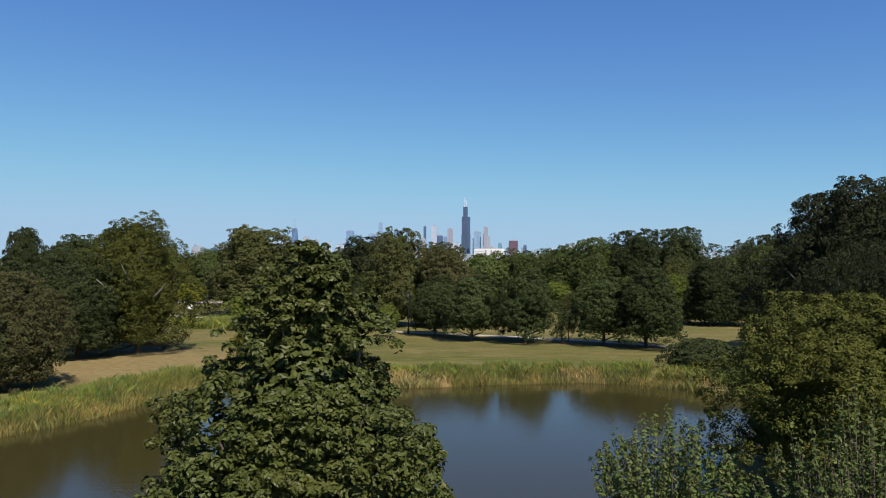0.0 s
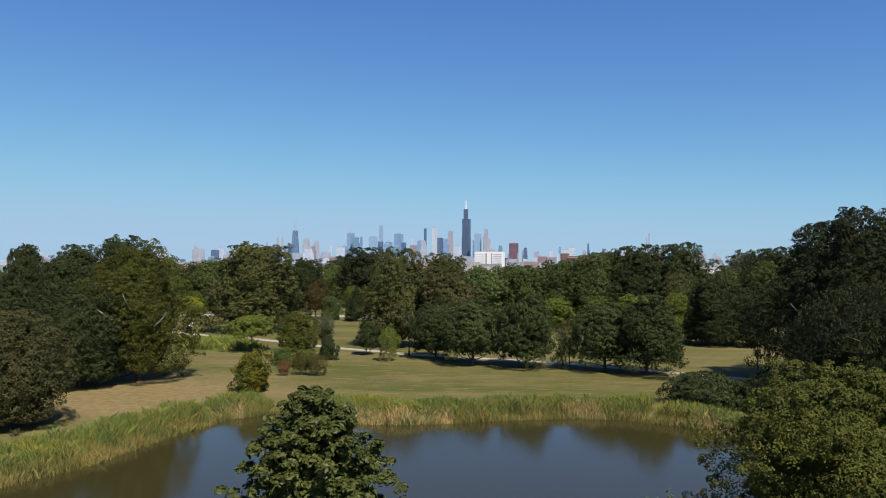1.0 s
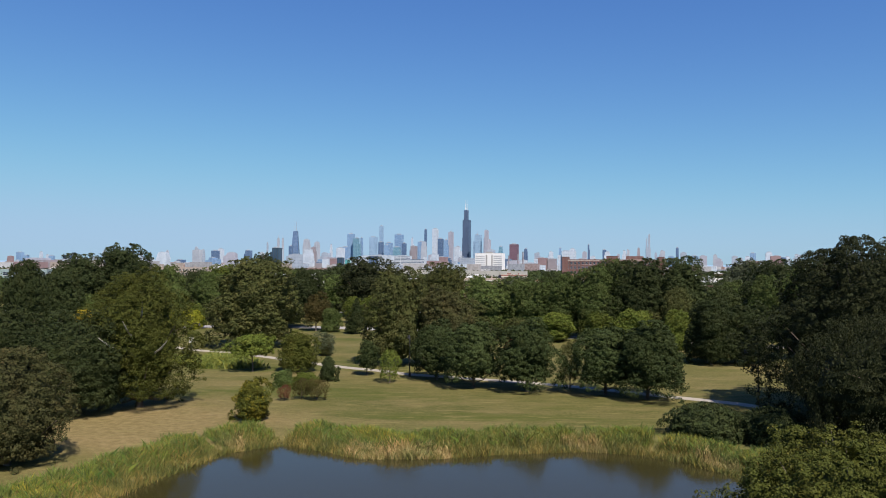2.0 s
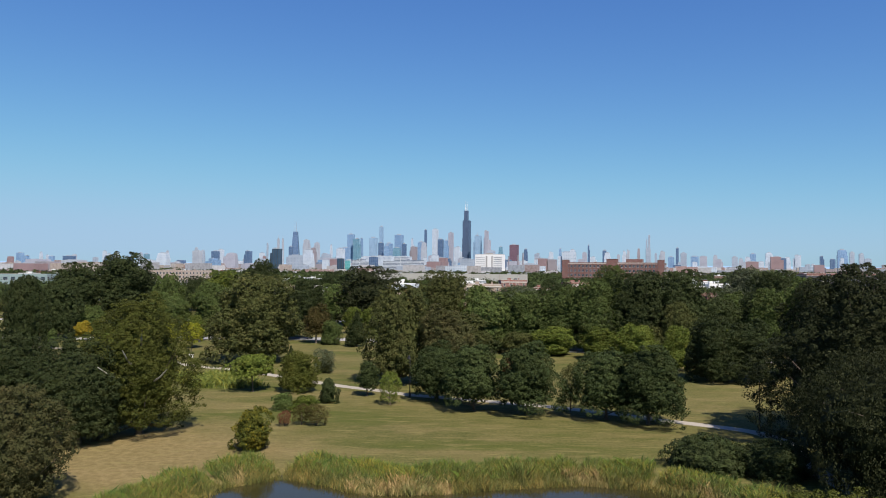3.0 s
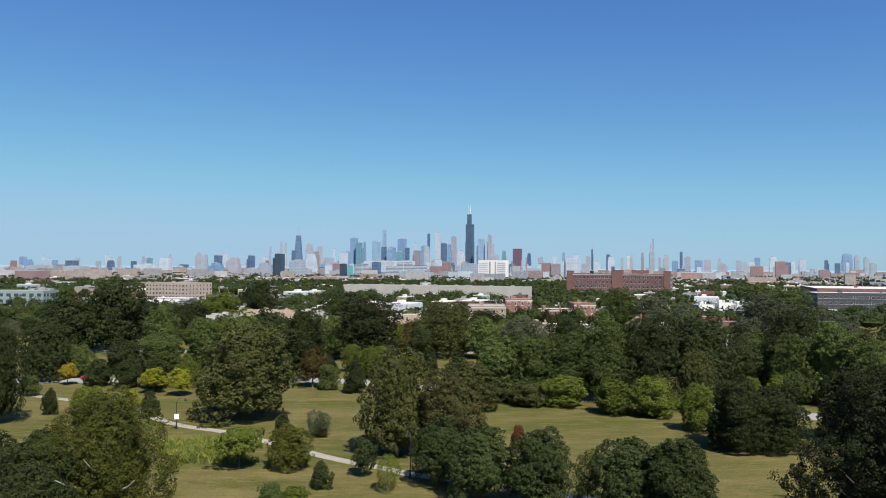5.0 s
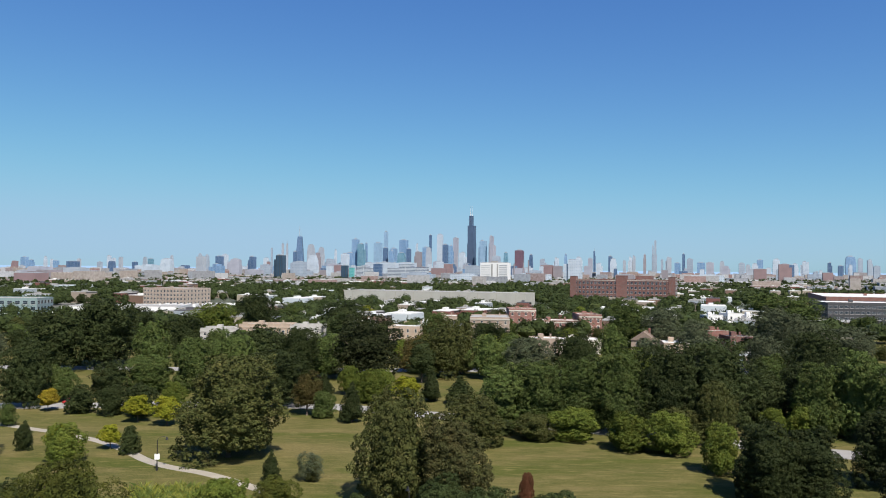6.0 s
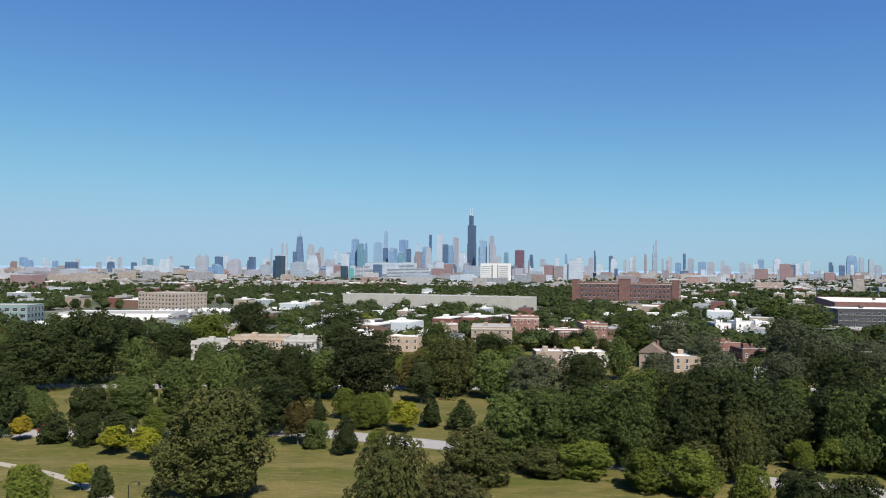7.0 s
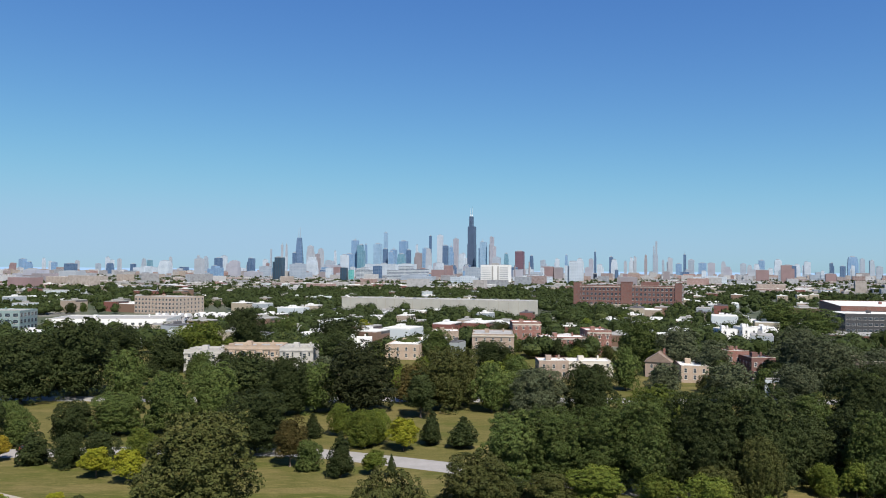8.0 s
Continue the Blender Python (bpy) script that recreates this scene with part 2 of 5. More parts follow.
straw = ramp(nt, noisy(nt, 1.1, 4.0, wisp.outputs[0], 0.7), (0.54, (0, 0, 0)), (0.66, (0.55, 0.55, 0.55)))
tone = mixed(nt, straw, tone, (0.3, 0.24, 0.12))
tone = mixed(nt, 1.0, tone, (0.59, 0.615, 0.47), "MULTIPLY")
nt.links.new(tone, b.inputs["Base Color"])
b.inputs["Roughness"].default_value = 0.95
b.inputs["Specular IOR Level"].default_value = 0.1
bumped(nt, b, noisy(nt, 9.0, 4.0, where), 0.7, 0.06)

CITY_GROUND, nt, b = nodes_of("city_ground")
where = coords(nt)
tone = ramp(nt, noisy(nt, 0.012, 6.0, where, 0.7), (0.42, (0.03, 0.045, 0.016)), (0.54, (0.06, 0.066, 0.04)), (0.68, (0.16, 0.155, 0.14)))
nt.links.new(tone, b.inputs["Base Color"])
b.inputs["Roughness"].default_value = 0.95

WATER, nt, b = nodes_of("pond_water")
where = coords(nt)
b.inputs["Base Color"].default_value = (0.027, 0.024, 0.008, 1)
b.inputs["Roughness"].default_value = 0.06
b.inputs["IOR"].default_value = 1.33
bumped(nt, b, noisy(nt, 2.2, 4.0, where, 0.65), 0.16, 0.05)


def blade_material(name, *cols):
    m, nt, b = nodes_of(name)
    geo = nt.nodes.new("ShaderNodeNewGeometry").outputs["Random Per Island"]
    stops = [(i / (len(cols) - 1), c) for i, c in enumerate(cols)]
    patch = ramp(nt, noisy(nt, 0.25, 4.0), (0.35, (0.5, 0.62, 0.4)), (0.65, (0.98, 0.9, 0.74)))
    nt.links.new(mixed(nt, 1.0, ramp(nt, geo, *stops), patch, "MULTIPLY"), b.inputs["Base Color"])
    b.inputs["Roughness"].default_value = 0.7
    return m


REED = blade_material("reed_blades", (0.052, 0.066, 0.010), (0.116, 0.122, 0.020), (0.189, 0.151, 0.032), (0.258, 0.185, 0.063))
GREEN_REED = blade_material("green_blades", (0.045, 0.08, 0.01), (0.09, 0.145, 0.014), (0.15, 0.185, 0.02))
DRY_REED = blade_material("dry_blades", (0.2, 0.13, 0.05), (0.38, 0.27, 0.13), (0.44, 0.33, 0.18))
PATCH_REED = blade_material("yellow_green_blades", (0.05, 0.085, 0.014), (0.11, 0.15, 0.02), (0.18, 0.2, 0.026), (0.25, 0.24, 0.036))
GOLD_TOP = blade_material("goldenrod_heads", (0.15, 0.16, 0.02), (0.3, 0.26, 0.025), (0.14, 0.17, 0.025))


# ---- shared shapes ----
def mesh_of(name, verts, faces, mats=(), smooth=False):
    me = bpy.data.meshes.new(name)
    verts = np.asarray(verts, dtype=np.float32)
    faces = np.asarray(faces, dtype=np.int32)
    n, k = faces.shape
    me.vertices.add(len(verts))
    me.vertices.foreach_set("co", verts.ravel())
    me.loops.add(n * k)
    me.loops.foreach_set("vertex_index", faces.ravel())
    me.polygons.add(n)
    me.polygons.foreach_set("loop_start", np.arange(n, dtype=np.int32) * k)
    me.polygons.foreach_set("use_smooth", np.full(n, smooth, dtype=bool))
    me.update(calc_edges=True)
    me.validate()
    for m in mats:
        me.materials.append(m)
    return me


def child(name, me, parent, m=None, label=""):
    ob = new(name, me)
    ob.parent = parent
    if m is not None:
        ob.matrix_basis = m
    return tagged(ob, label)


def part(name, bm, material, parent, label="", m=None):
    me = bpy.data.meshes.new(name)
    bm.to_mesh(me)
    bm.free()
    me.materials.append(material)
    return child(name, me, parent, m, label)


def thing(name, m, label, category, group=""):
    ob = new(name)
    ob.matrix_basis = m
    return tagged(ob, label, category, group)


def box(bm, x0, x1, y0, y1, z0, z1, bevel=0.0):
    r = bmesh.ops.create_cube(bm, size=1.0, matrix=Matrix.LocRotScale(((x0 + x1) / 2, (y0 + y1) / 2, (z0 + z1) / 2), None, (abs(x1 - x0), abs(y1 - y0), abs(z1 - z0))))
    if bevel:
        edges = list({e for v in r["verts"] for e in v.link_edges})
        bmesh.ops.bevel(bm, geom=edges, offset=bevel, segments=1, affect="EDGES")
    return bm


def boxed(*boxes):
    bm = bmesh.new()
    for b in boxes:
        box(bm, *b)
    return bm


def tube(points, radii, sides=7):
    """Vertices and quads of a tapered tube along points."""
    verts, faces = [], []
    pts = [Vector(p) for p in points]
    for i, (p, r) in enumerate(zip(pts, radii)):
        d = (pts[min(i + 1, len(pts) - 1)] - pts[max(i - 1, 0)]).normalized()
        a = d.orthogonal().normalized()
        b = d.cross(a)
        for s in range(sides):
            w = 2 * math.pi * s / sides
            verts.append(p + r * (math.cos(w) * a + math.sin(w) * b))
        if i:
            for s in range(sides):
                t = (s + 1) % sides
                faces.append(((i - 1) * sides + s, (i - 1) * sides + t, i * sides + t, i * sides + s))
    return verts, faces


def tubes(name, runs, mats, sides=7):
    verts, faces = [], []
    for points, radii in runs:
        v, f = tube(points, radii, sides)
        o = len(verts)
        verts += [tuple(p) for p in v]
        faces += [tuple(i + o for i in q) for q in f]
    return mesh_of(name, verts, faces, mats, True)


# ---- trees ----
def unit(v):
    return v / np.maximum(np.linalg.norm(v, axis=-1, keepdims=True), 1e-6)


def leaf_quads(rng, centres, normals, length, width, hang=0.0):
    """One pointed leaf spray per centre, lying across its normal; hang: how much it points down."""
    n = len(centres)
    side = unit(np.cross(normals, unit(rng.normal(size=(n, 3)) * (1 - hang) + np.array([0, 0, -1.0]) * hang * 1.5)))
    along = np.cross(normals, side)
    ln = (length * rng.uniform(0.6, 1.3, n))[:, None]
    wd = (width * rng.uniform(0.6, 1.3, n))[:, None]
    lift = normals * ln * rng.uniform(-0.1, 0.25, (n, 1))
    v = np.stack([centres - along * ln * 0.5, centres + side * wd * 0.5 + lift, centres + along * ln * 0.5, centres - side * wd * 0.5 + lift], 1)
    return v.reshape(-1, 3), np.arange(4 * n).reshape(n, 4)


PROFILE = {
    # height of the crown's foot, radius of the crown by its own height 0..1
    "round": (0.04, lambda s: np.sqrt(np.clip(1 - (np.abs(s - 0.42) / 0.6) ** 2.0, 0, 1))),
    "maple": (0.12, lambda s: np.sqrt(np.clip(1 - (np.abs(s - 0.33) / 0.69) ** 2.1, 0, 1))),
    "oval": (0.19, lambda s: np.sqrt(np.clip(1 - (np.abs(s - 0.40) / 0.62) ** 1.8, 0, 1))),
    "small": (0.26, lambda s: np.sqrt(np.clip(1 - (np.abs(s - 0.42) / 0.6) ** 1.8, 0, 1))),
    "flat": (0.45, lambda s: np.sqrt(np.clip(1 - (np.abs(s - 0.38) / 0.65) ** 2.2, 0, 1))),
    "cone": (0.03, lambda s: np.clip(1.02 - s, 0, 1) ** 0.75 * np.clip(s * 9 + 0.35, 0, 1)),
    "bush": (0.0, lambda s: np.sqrt(np.clip(1 - (np.abs(s - 0.34) / 0.68) ** 2.0, 0, 1))),
    "droop": (0.05, lambda s: np.sqrt(np.clip(1 - (np.abs(s - 0.5) / 0.53) ** 2.6, 0, 1))),
    "sparse": (0.10, lambda s: np.sqrt(np.clip(1 - (np.abs(s - 0.38) / 0.66) ** 1.9, 0, 1))),
    "spire": (0.06, lambda s: np.clip(1.02 - s, 0, 1) ** 0.68 * np.clip(s * 7 + 0.55, 0, 1)),
}


def envelope(kind, height, radius, rng, count):
    """Points spread evenly over a crown's outer face: own height 0..1, turn, and their usual spacing."""
    foot, prof = PROFILE[kind]
    g = np.linspace(0.0, 1.0, 241)
    ring = prof(g) * radius
    skin = (ring[1:] + ring[:-1]) * np.hypot(np.diff(ring), np.diff(g) * height * (1 - foot))
    gap = math.sqrt(math.pi * skin.sum() / count)
    pick = rng.choice(240, count * 5, p=skin / skin.sum())
    s = g[pick] + rng.uniform(0, 1 / 240, len(pick))
    w = rng.uniform(0, 2 * math.pi, len(pick))
    p = np.stack([prof(s) * radius * np.cos(w), prof(s) * radius * np.sin(w), height * (1 - foot) * s], 1)
    kept = np.full((count, 3), 1e6)
    ids = []
    for i in range(len(p)):
        if len(ids) == count:
            break
        if ((kept[:len(ids)] - p[i]) ** 2).sum(1).min(initial=1e9) > (0.72 * gap) ** 2:
            kept[len(ids)] = p[i]
            ids.append(i)
    return s[ids], w[ids], gap


def tree_meshes(kind, seed, height, radius, tufts, per, leaf, sides=7, limbs=9, boughs=26, relief=0.2, filled=0.6, uneven=1.0, pad=0.8):
    """Trunk with limbs, and a crown of leaf tufts set over its envelope, standing out on boughs and sinking between them."""
    rng = np.random.default_rng(seed)
    foot, prof = PROFILE[kind]
    s, turn, gap = envelope(kind, height, radius, rng, tufts)
    if kind in ("spire", "cone"):
        tip = max(8, tufts // 14)
        s, turn = np.r_[s, rng.uniform(0.8, 0.985, tip)], np.r_[turn, rng.uniform(0, 2 * math.pi, tip)]
    n = len(s)
    waves = [(rng.normal(size=3) * f, rng.uniform(0, 6), a) for f, a in ((1.6, 0.08), (1.9, 0.08), (3.2, 0.05), (3.6, 0.05))]

    def swell(w, t):
        """The crown's uneven outline: wide lobes and hollows."""
        q = np.stack([np.cos(w), np.sin(w), 2.2 * t], -1)
        return 1 + uneven * sum(a * np.sin(q @ k + ph) for k, ph, a in waves)

    # boughs: tufts near one stand proud, those between two sink into the crown's shade
    bs, bw, bgap = envelope(kind, height, radius, rng, boughs)
    layer = 1.2 if kind in ("spire", "maple", "cone") else 1.0
    body = lambda t, w: np.stack([prof(t) * radius * np.cos(w), prof(t) * radius * np.sin(w), height * (1 - foot) * t * layer], -1)
    away = np.sqrt(((body(s, turn)[:, None] - body(bs, bw)[None]) ** 2).sum(-1)) / bgap
    apart = away.min(1)
    depth = rng.uniform(1.0 - 0.2 * uneven, 1.1, len(bs))[away.argmin(1)] - relief * np.clip(apart / 0.72, 0, 1.35) ** 2 + rng.normal(size=n) * 0.035
    depth += np.where(rng.uniform(0, 1, n) < 0.06, 0.1, 0.0)
    size = gap * 0.76 * rng.uniform(0.62, 1.36, n) * (0.35 + 0.65 * np.clip(prof(s) * 1.6, 0, 1))
    if kind in ("spire", "cone"):
        depth = np.where(s > 0.78, rng.uniform(0.25, 1.05, n), depth)
    r = np.maximum(prof(s) * radius * swell(turn, s) * depth - size * 0.5, 0)
    z = height * (foot + (1 - foot) * (0.45 + (s - 0.45) * np.where((s > 0.78) & (kind in ("spire", "cone")), 1.0, 0.35 + 0.65 * depth)))
    z = np.minimum(z, height - size * 0.4)
    centre = np.stack([r * np.cos(turn), r * np.sin(turn), z], 1)
    out = unit(np.stack([np.cos(turn) * (prof(s) + 0.15), np.sin(turn) * (prof(s) + 0.15), (s - 0.4) * 1.3], 1))
    which = np.repeat(np.arange(n), per)
    d = unit(rng.normal(size=(len(which), 3)) + out[which] * 0.8 + np.array([0, 0, 0.4]))
    shape = np.array([0.7, 0.7, 1.7]) if kind == "droop" else np.array([1.05, 1.05, pad])
    pos = centre[which] + d * shape * size[which][:, None] * rng.uniform(0.62, 1.0, (len(which), 1))
    nrm = unit(d + rng.normal(size=d.shape) * 0.34 + np.array([0, 0, 0.15]))
    if kind == "droop":
        pos[:, 2] -= rng.uniform(0, 1.6, len(which)) * size[which]
        nrm = unit(d * np.array([1, 1, 0.2]) + rng.normal(size=d.shape) * 0.4)
    pos[:, 2] = np.maximum(pos[:, 2], 0.15)
    hang = 0.8 if kind == "droop" else 0.35
    v, f = leaf_quads(rng, pos, nrm, leaf, leaf * (0.34 if kind == "droop" else 0.62), hang)
    if filled:
        # the leaves deeper in the crown, under its outer face
        m = int(len(which) * filled)
        i = rng.integers(0, n, m)
        k = rng.uniform(0.42, 0.9, m)
        w2 = turn[i] + rng.normal(size=m) * 0.25
        s2 = np.clip(s[i] + rng.normal(size=m) * 0.05, 0.0, 0.97)
        r2 = prof(s2) * radius * swell(w2, s2) * (1 - relief) * k
        q = np.stack([r2 * np.cos(w2), r2 * np.sin(w2), np.maximum(height * (foot + (1 - foot) * (0.4 + (s2 - 0.4) * (0.25 + 0.68 * k))), 0.15)], 1)
        o = unit(np.stack([np.cos(w2), np.sin(w2), (s2 - 0.35) * 1.6], 1) + rng.normal(size=(m, 3)) * 0.4)
        v2, f2 = leaf_quads(rng, q, o, leaf * 1.5, leaf * (0.6 if kind == "droop" else 1.1), hang)
        f = np.concatenate([f, f2 + len(v)])
        v = np.concatenate([v, v2])
        # the dense mass of twigs and leaves at the crown's heart
        ts, tw = np.meshgrid(np.linspace(0.03, 1.0, 15), np.linspace(0, 2 * math.pi, 25)[:-1], indexing="ij")
        rr = prof(ts) * radius * swell(tw, ts) * (0.9 - relief) * rng.uniform(0.88, 1.08, ts.shape)
        rr[-1] *= 0.05
        shell = np.stack([rr * np.cos(tw), rr * np.sin(tw), np.maximum(height * (foot + (1 - foot) * (0.42 + (ts - 0.42) * (0.96 - relief))), 0.12)], -1).reshape(-1, 3)
        ij = np.arange(15 * 24).reshape(15, 24)
        nxt = np.roll(ij, -1, 1)
        f = np.concatenate([f, np.stack([ij[:-1], nxt[:-1], nxt[1:], ij[1:]], -1).reshape(-1, 4) + len(v)])
        v = np.concatenate([v, shell])
    # the crown fills its height and width
    v = v * np.array([1, 1, 0]) * (radius / np.quantile(np.hypot(v[:, 0], v[:, 1]), 0.94 if filled else 0.98)) + v * np.array([0, 0, 1]) * (height / np.quantile(v[:, 2], 0.9995))
    crown = mesh_of("crown", v, f, [LEAF["mid"]])
    # wood
    thick = 0.018 * height + 0.04
    lean = rng.normal(size=2) * 0.02 * height
    top = 0.85 * height if kind in ("cone", "spire") else 0.62 * height
    spine = [Vector((lean[0] * k * k, lean[1] * k * k, top * k)) for k in (0, 0.08, 0.3, 0.6, 1.0)]
    runs = [(spine, [thick * 1.5, thick, thick * 0.85, thick * 0.6, thick * 0.15])]
    for i in rng.permutation(n)[:limbs]:
        tip = Vector(centre[i])
        k = min(0.9, max(0.12, (tip.z - radius * 0.5) / top * 0.75))
        start = Vector((lean[0] * k * k, lean[1] * k * k, top * k))
        mid = start.lerp(tip, 0.5) + Vector((0, 0, -0.12 * (tip - start).length if kind not in ("droop",) else 0.15 * (tip - start).length))
        runs.append(([start, mid, tip], [thick * 0.5 * (1.1 - k), thick * 0.3 * (1.1 - k), thick * 0.08]))
    wood = tubes("trunk", runs, [BARK], sides)
    return wood, crown, height, radius


TEMPLATES = {}


def templates(kind, level, large):
    """Two or three trees of a kind; level 0 is the leafiest, for those the camera passes nearest."""
    key = (kind, level, large)
    if key not in TEMPLATES:
        h, r = {"cone": (8, 2.6), "oval": (9, 3.0), "small": (6, 2.7), "flat": (6, 4.2), "bush": (5, 2.6), "droop": (18, 9.0)}.get(kind, (18, 8.0) if large else (11, 4.8))
        thin = 0.45 if kind == "sparse" else 1.0
        tufts, per = ((480, 46), (420, 34), (200, 26))[level]
        if large:
            tufts = int(tufts * 1.8)
        elif kind in ("cone", "oval", "small", "flat", "bush", "spire"):
            tufts = int(tufts * 0.6)
        leaf = (0.031, 0.039, 0.062)[level] * r * (0.75 if large else 1.0) + (0.12, 0.15, 0.2)[level]
        made = []
        for i in range(4 if kind in ("round", "maple") and not level == 2 else 2):
            made.append(tree_meshes(kind, 17 * (1 + sorted(PROFILE).index(kind)) + 500 * level + i + 90 * large, h, r, tufts, int(per * thin), leaf, 5 if level else 7,
                                    14 if kind == "sparse" else 8, 34 if large else 18, 0.22 if kind == "cone" else 0.36, 0.0 if kind == "sparse" else 0.6, 1.0 if kind in ("round", "maple") else 1.6))
        TEMPLATES[key] = made
    return TEMPLATES[key]


TREE_WORDS = {"dark": "dark green", "warm": "olive yellow-green", "umber": "brown-tinged green", "blue": "deep green", "mid": "green", "light": "bright yellow-green", "olive": "olive green", "brown": "browning", "yellow": "yellow",
              "orange": "orange", "red": "russet red", "grey": "grey-green", "deep": "very dark green"}
SHAPE_WORDS = {"round": "broad-crowned tree", "maple": "dense maple tree", "oval": "oval-crowned tree", "small": "young tree", "flat": "spreading tree", "cone": "conical evergreen tree",
               "bush": "rounded bush", "droop": "weeping tree", "sparse": "thin-leaved tree", "spire": "pyramid-shaped tree"}
TREE_NAME = {"bush": "bush", "maple": "maple_tree", "cone": "evergreen_tree", "small": "young_tree", "oval": "young_tree", "sparse": "young_tree"}
planted = random.Random(5)


def plant(kind, colour, x, y, h, r, group="park trees", place="standing on the mown park lawn", bark=None):
    wood, crown, h0, r0 = planted.choice(templates(kind, 0 if y < 150 else 1 if y < 262 else 2, kind in ("round", "maple") and r > 6.3))
    m = Matrix.LocRotScale((x, y, -0.05), Euler((0, 0, planted.uniform(0, 6.28))), (r / r0, r / r0, h / h0))
    t = thing(TREE_NAME.get(kind, "tree"), m, f"{TREE_WORDS[colour]} {SHAPE_WORDS[kind]} {place}", "bush" if kind == "bush" else "tree", group)
    w = child("trunk", wood, t)
    c = child("crown", crown, t)
    c.material_slots[0].link = "OBJECT"
    c.material_slots[0].material = LEAF[colour]
    if bark:
        w.material_slots[0].link = "OBJECT"
        w.material_slots[0].material = bark
    return t


# ---- ground, pond, paths ----
WATER_Z = -0.5
SHORE = [(-45, 30), (-38, 42), (-30, 50), (-26.5, 55), (-23.6, 65), (-20.7, 73), (-16, 76.3), (-12, 74.5), (-7, 71.3), (0, 71.6), (7, 73.5), (14, 74.8), (20, 73.2), (24, 69),
         (27, 63), (24, 54), (15, 45), (13, 37), (6, 33), (3, 25), (-3, 21), (-10, 22), (-20, 20), (-32, 22)]
SHORE_XY = np.array(SHORE, dtype=float)


def shore_distance(px, py):
    """Signed distance to the shoreline: positive on land."""
    p = np.stack([px, py], -1)
    a, b = SHORE_XY, np.roll(SHORE_XY, -1, 0)
    best = np.full(px.shape, 1e9)
    inside = np.zeros(px.shape, bool)
    for i in range(len(a)):
        e = b[i] - a[i]
        t = np.clip(((p - a[i]) @ e) / (e @ e), 0, 1)
        best = np.minimum(best, np.linalg.norm(p - (a[i] + t[..., None] * e), axis=-1))
        cross = (a[i, 1] > py) != (b[i, 1] > py)
        xs = a[i, 0] + (py - a[i, 1]) / (e[1] if abs(e[1]) > 1e-9 else 1e-9) * e[0]
        inside ^= cross & (px < xs)
    return np.where(inside, -best, best)


def ground_height(px, py):
    d = shore_distance(px, py)
    s = np.clip((d + 2.0) / 5.0, 0, 1)
    s = s * s * (3 - 2 * s)
    return -1.6 + 1.6 * s


X0, X1, Y0, Y1 = -120.0, 120.0, -30.0, 120.0
gx, gy = np.meshgrid(np.linspace(X0, X1, 161), np.linspace(Y0, Y1, 101))
gz = ground_height(gx, gy)
gz[0, :] = gz[-1, :] = gz[:, 0] = gz[:, -1] = 0
verts = np.stack([gx, gy, gz], -1).reshape(-1, 3).tolist()
idx = np.arange(161 * 101).reshape(101, 161)
faces = np.stack([idx[:-1, :-1], idx[:-1, 1:], idx[1:, 1:], idx[1:, :-1]], -1).reshape(-1, 4).tolist()
kinds = [0] * len(faces)
FAR = 4960.0
for x0, x1, y0, y1, k in ((-FAR, X0, Y0, Y1, 0), (X1, FAR, Y0, Y1, 0), (-FAR, FAR, -600, Y0, 0), (-FAR, FAR, Y1, 440, 0), (-FAR, FAR, 440, FAR, 1)):
    o = len(verts)
    verts += [(x0, y0, 0), (x1, y0, 0), (x1, y1, 0), (x0, y1, 0)]
    faces.append([o, o + 1, o + 2, o + 3])
    kinds.append(k)
ground_mesh = mesh_of("ground", verts, faces, [LAWN, CITY_GROUND], True)
ground_mesh.polygons.foreach_set("material_index", kinds)
tagged(new("ground", ground_mesh), "mown park lawn with worn straw-coloured patches running out to the city", "ground", kind="structure")

bm = bmesh.new()
bm.faces.new([bm.verts.new((x + (2.5 if x > 0 else -2.5), y + (2.5 if y > 48 else -2.5), WATER_Z)) for x, y in SHORE])
bmesh.ops.triangulate(bm, faces=bm.faces[:])
me = bpy.data.meshes.new("water")
bm.to_mesh(me)
bm.free()
me.materials.append(WATER)
tagged(new("water", me), "calm brown-green park lagoon mirroring trees and sky", "water", kind="structure")


def strip(name, points, width, z, material, label, category):
    """A paved strip along a smooth line, with a little thickness."""
    pts = [Vector((x, y, 0)) for x, y in points]
    fine = []
    for i in range(len(pts) - 1):
        a, b, c, d = pts[max(i - 1, 0)], pts[i], pts[i + 1], pts[min(i + 2, len(pts) - 1)]
        for k in range(6):
            t = k / 6
            fine.append(0.5 * ((2 * b) + (c - a) * t + (2 * a - 5 * b + 4 * c - d) * t * t + (3 * b - a - 3 * c + d) * t ** 3))
    fine.append(pts[-1])
    verts, faces = [], []
    for i, p in enumerate(fine):
        d = (fine[min(i + 1, len(fine) - 1)] - fine[max(i - 1, 0)]).normalized()
        n = Vector((-d.y, d.x, 0)) * width / 2
        for q, h in ((p + n, -0.1), (p + n, z), (p - n, z), (p - n, -0.1)):
            verts.append((q.x, q.y, h))
        if i:
            o = 4 * i
            faces += [(o - 4 + k, o - 3 + k, o + 1 + k, o + k) for k in range(3)]
    return tagged(new(name, mesh_of(name, verts, faces, [material])), label, category, kind="structure")


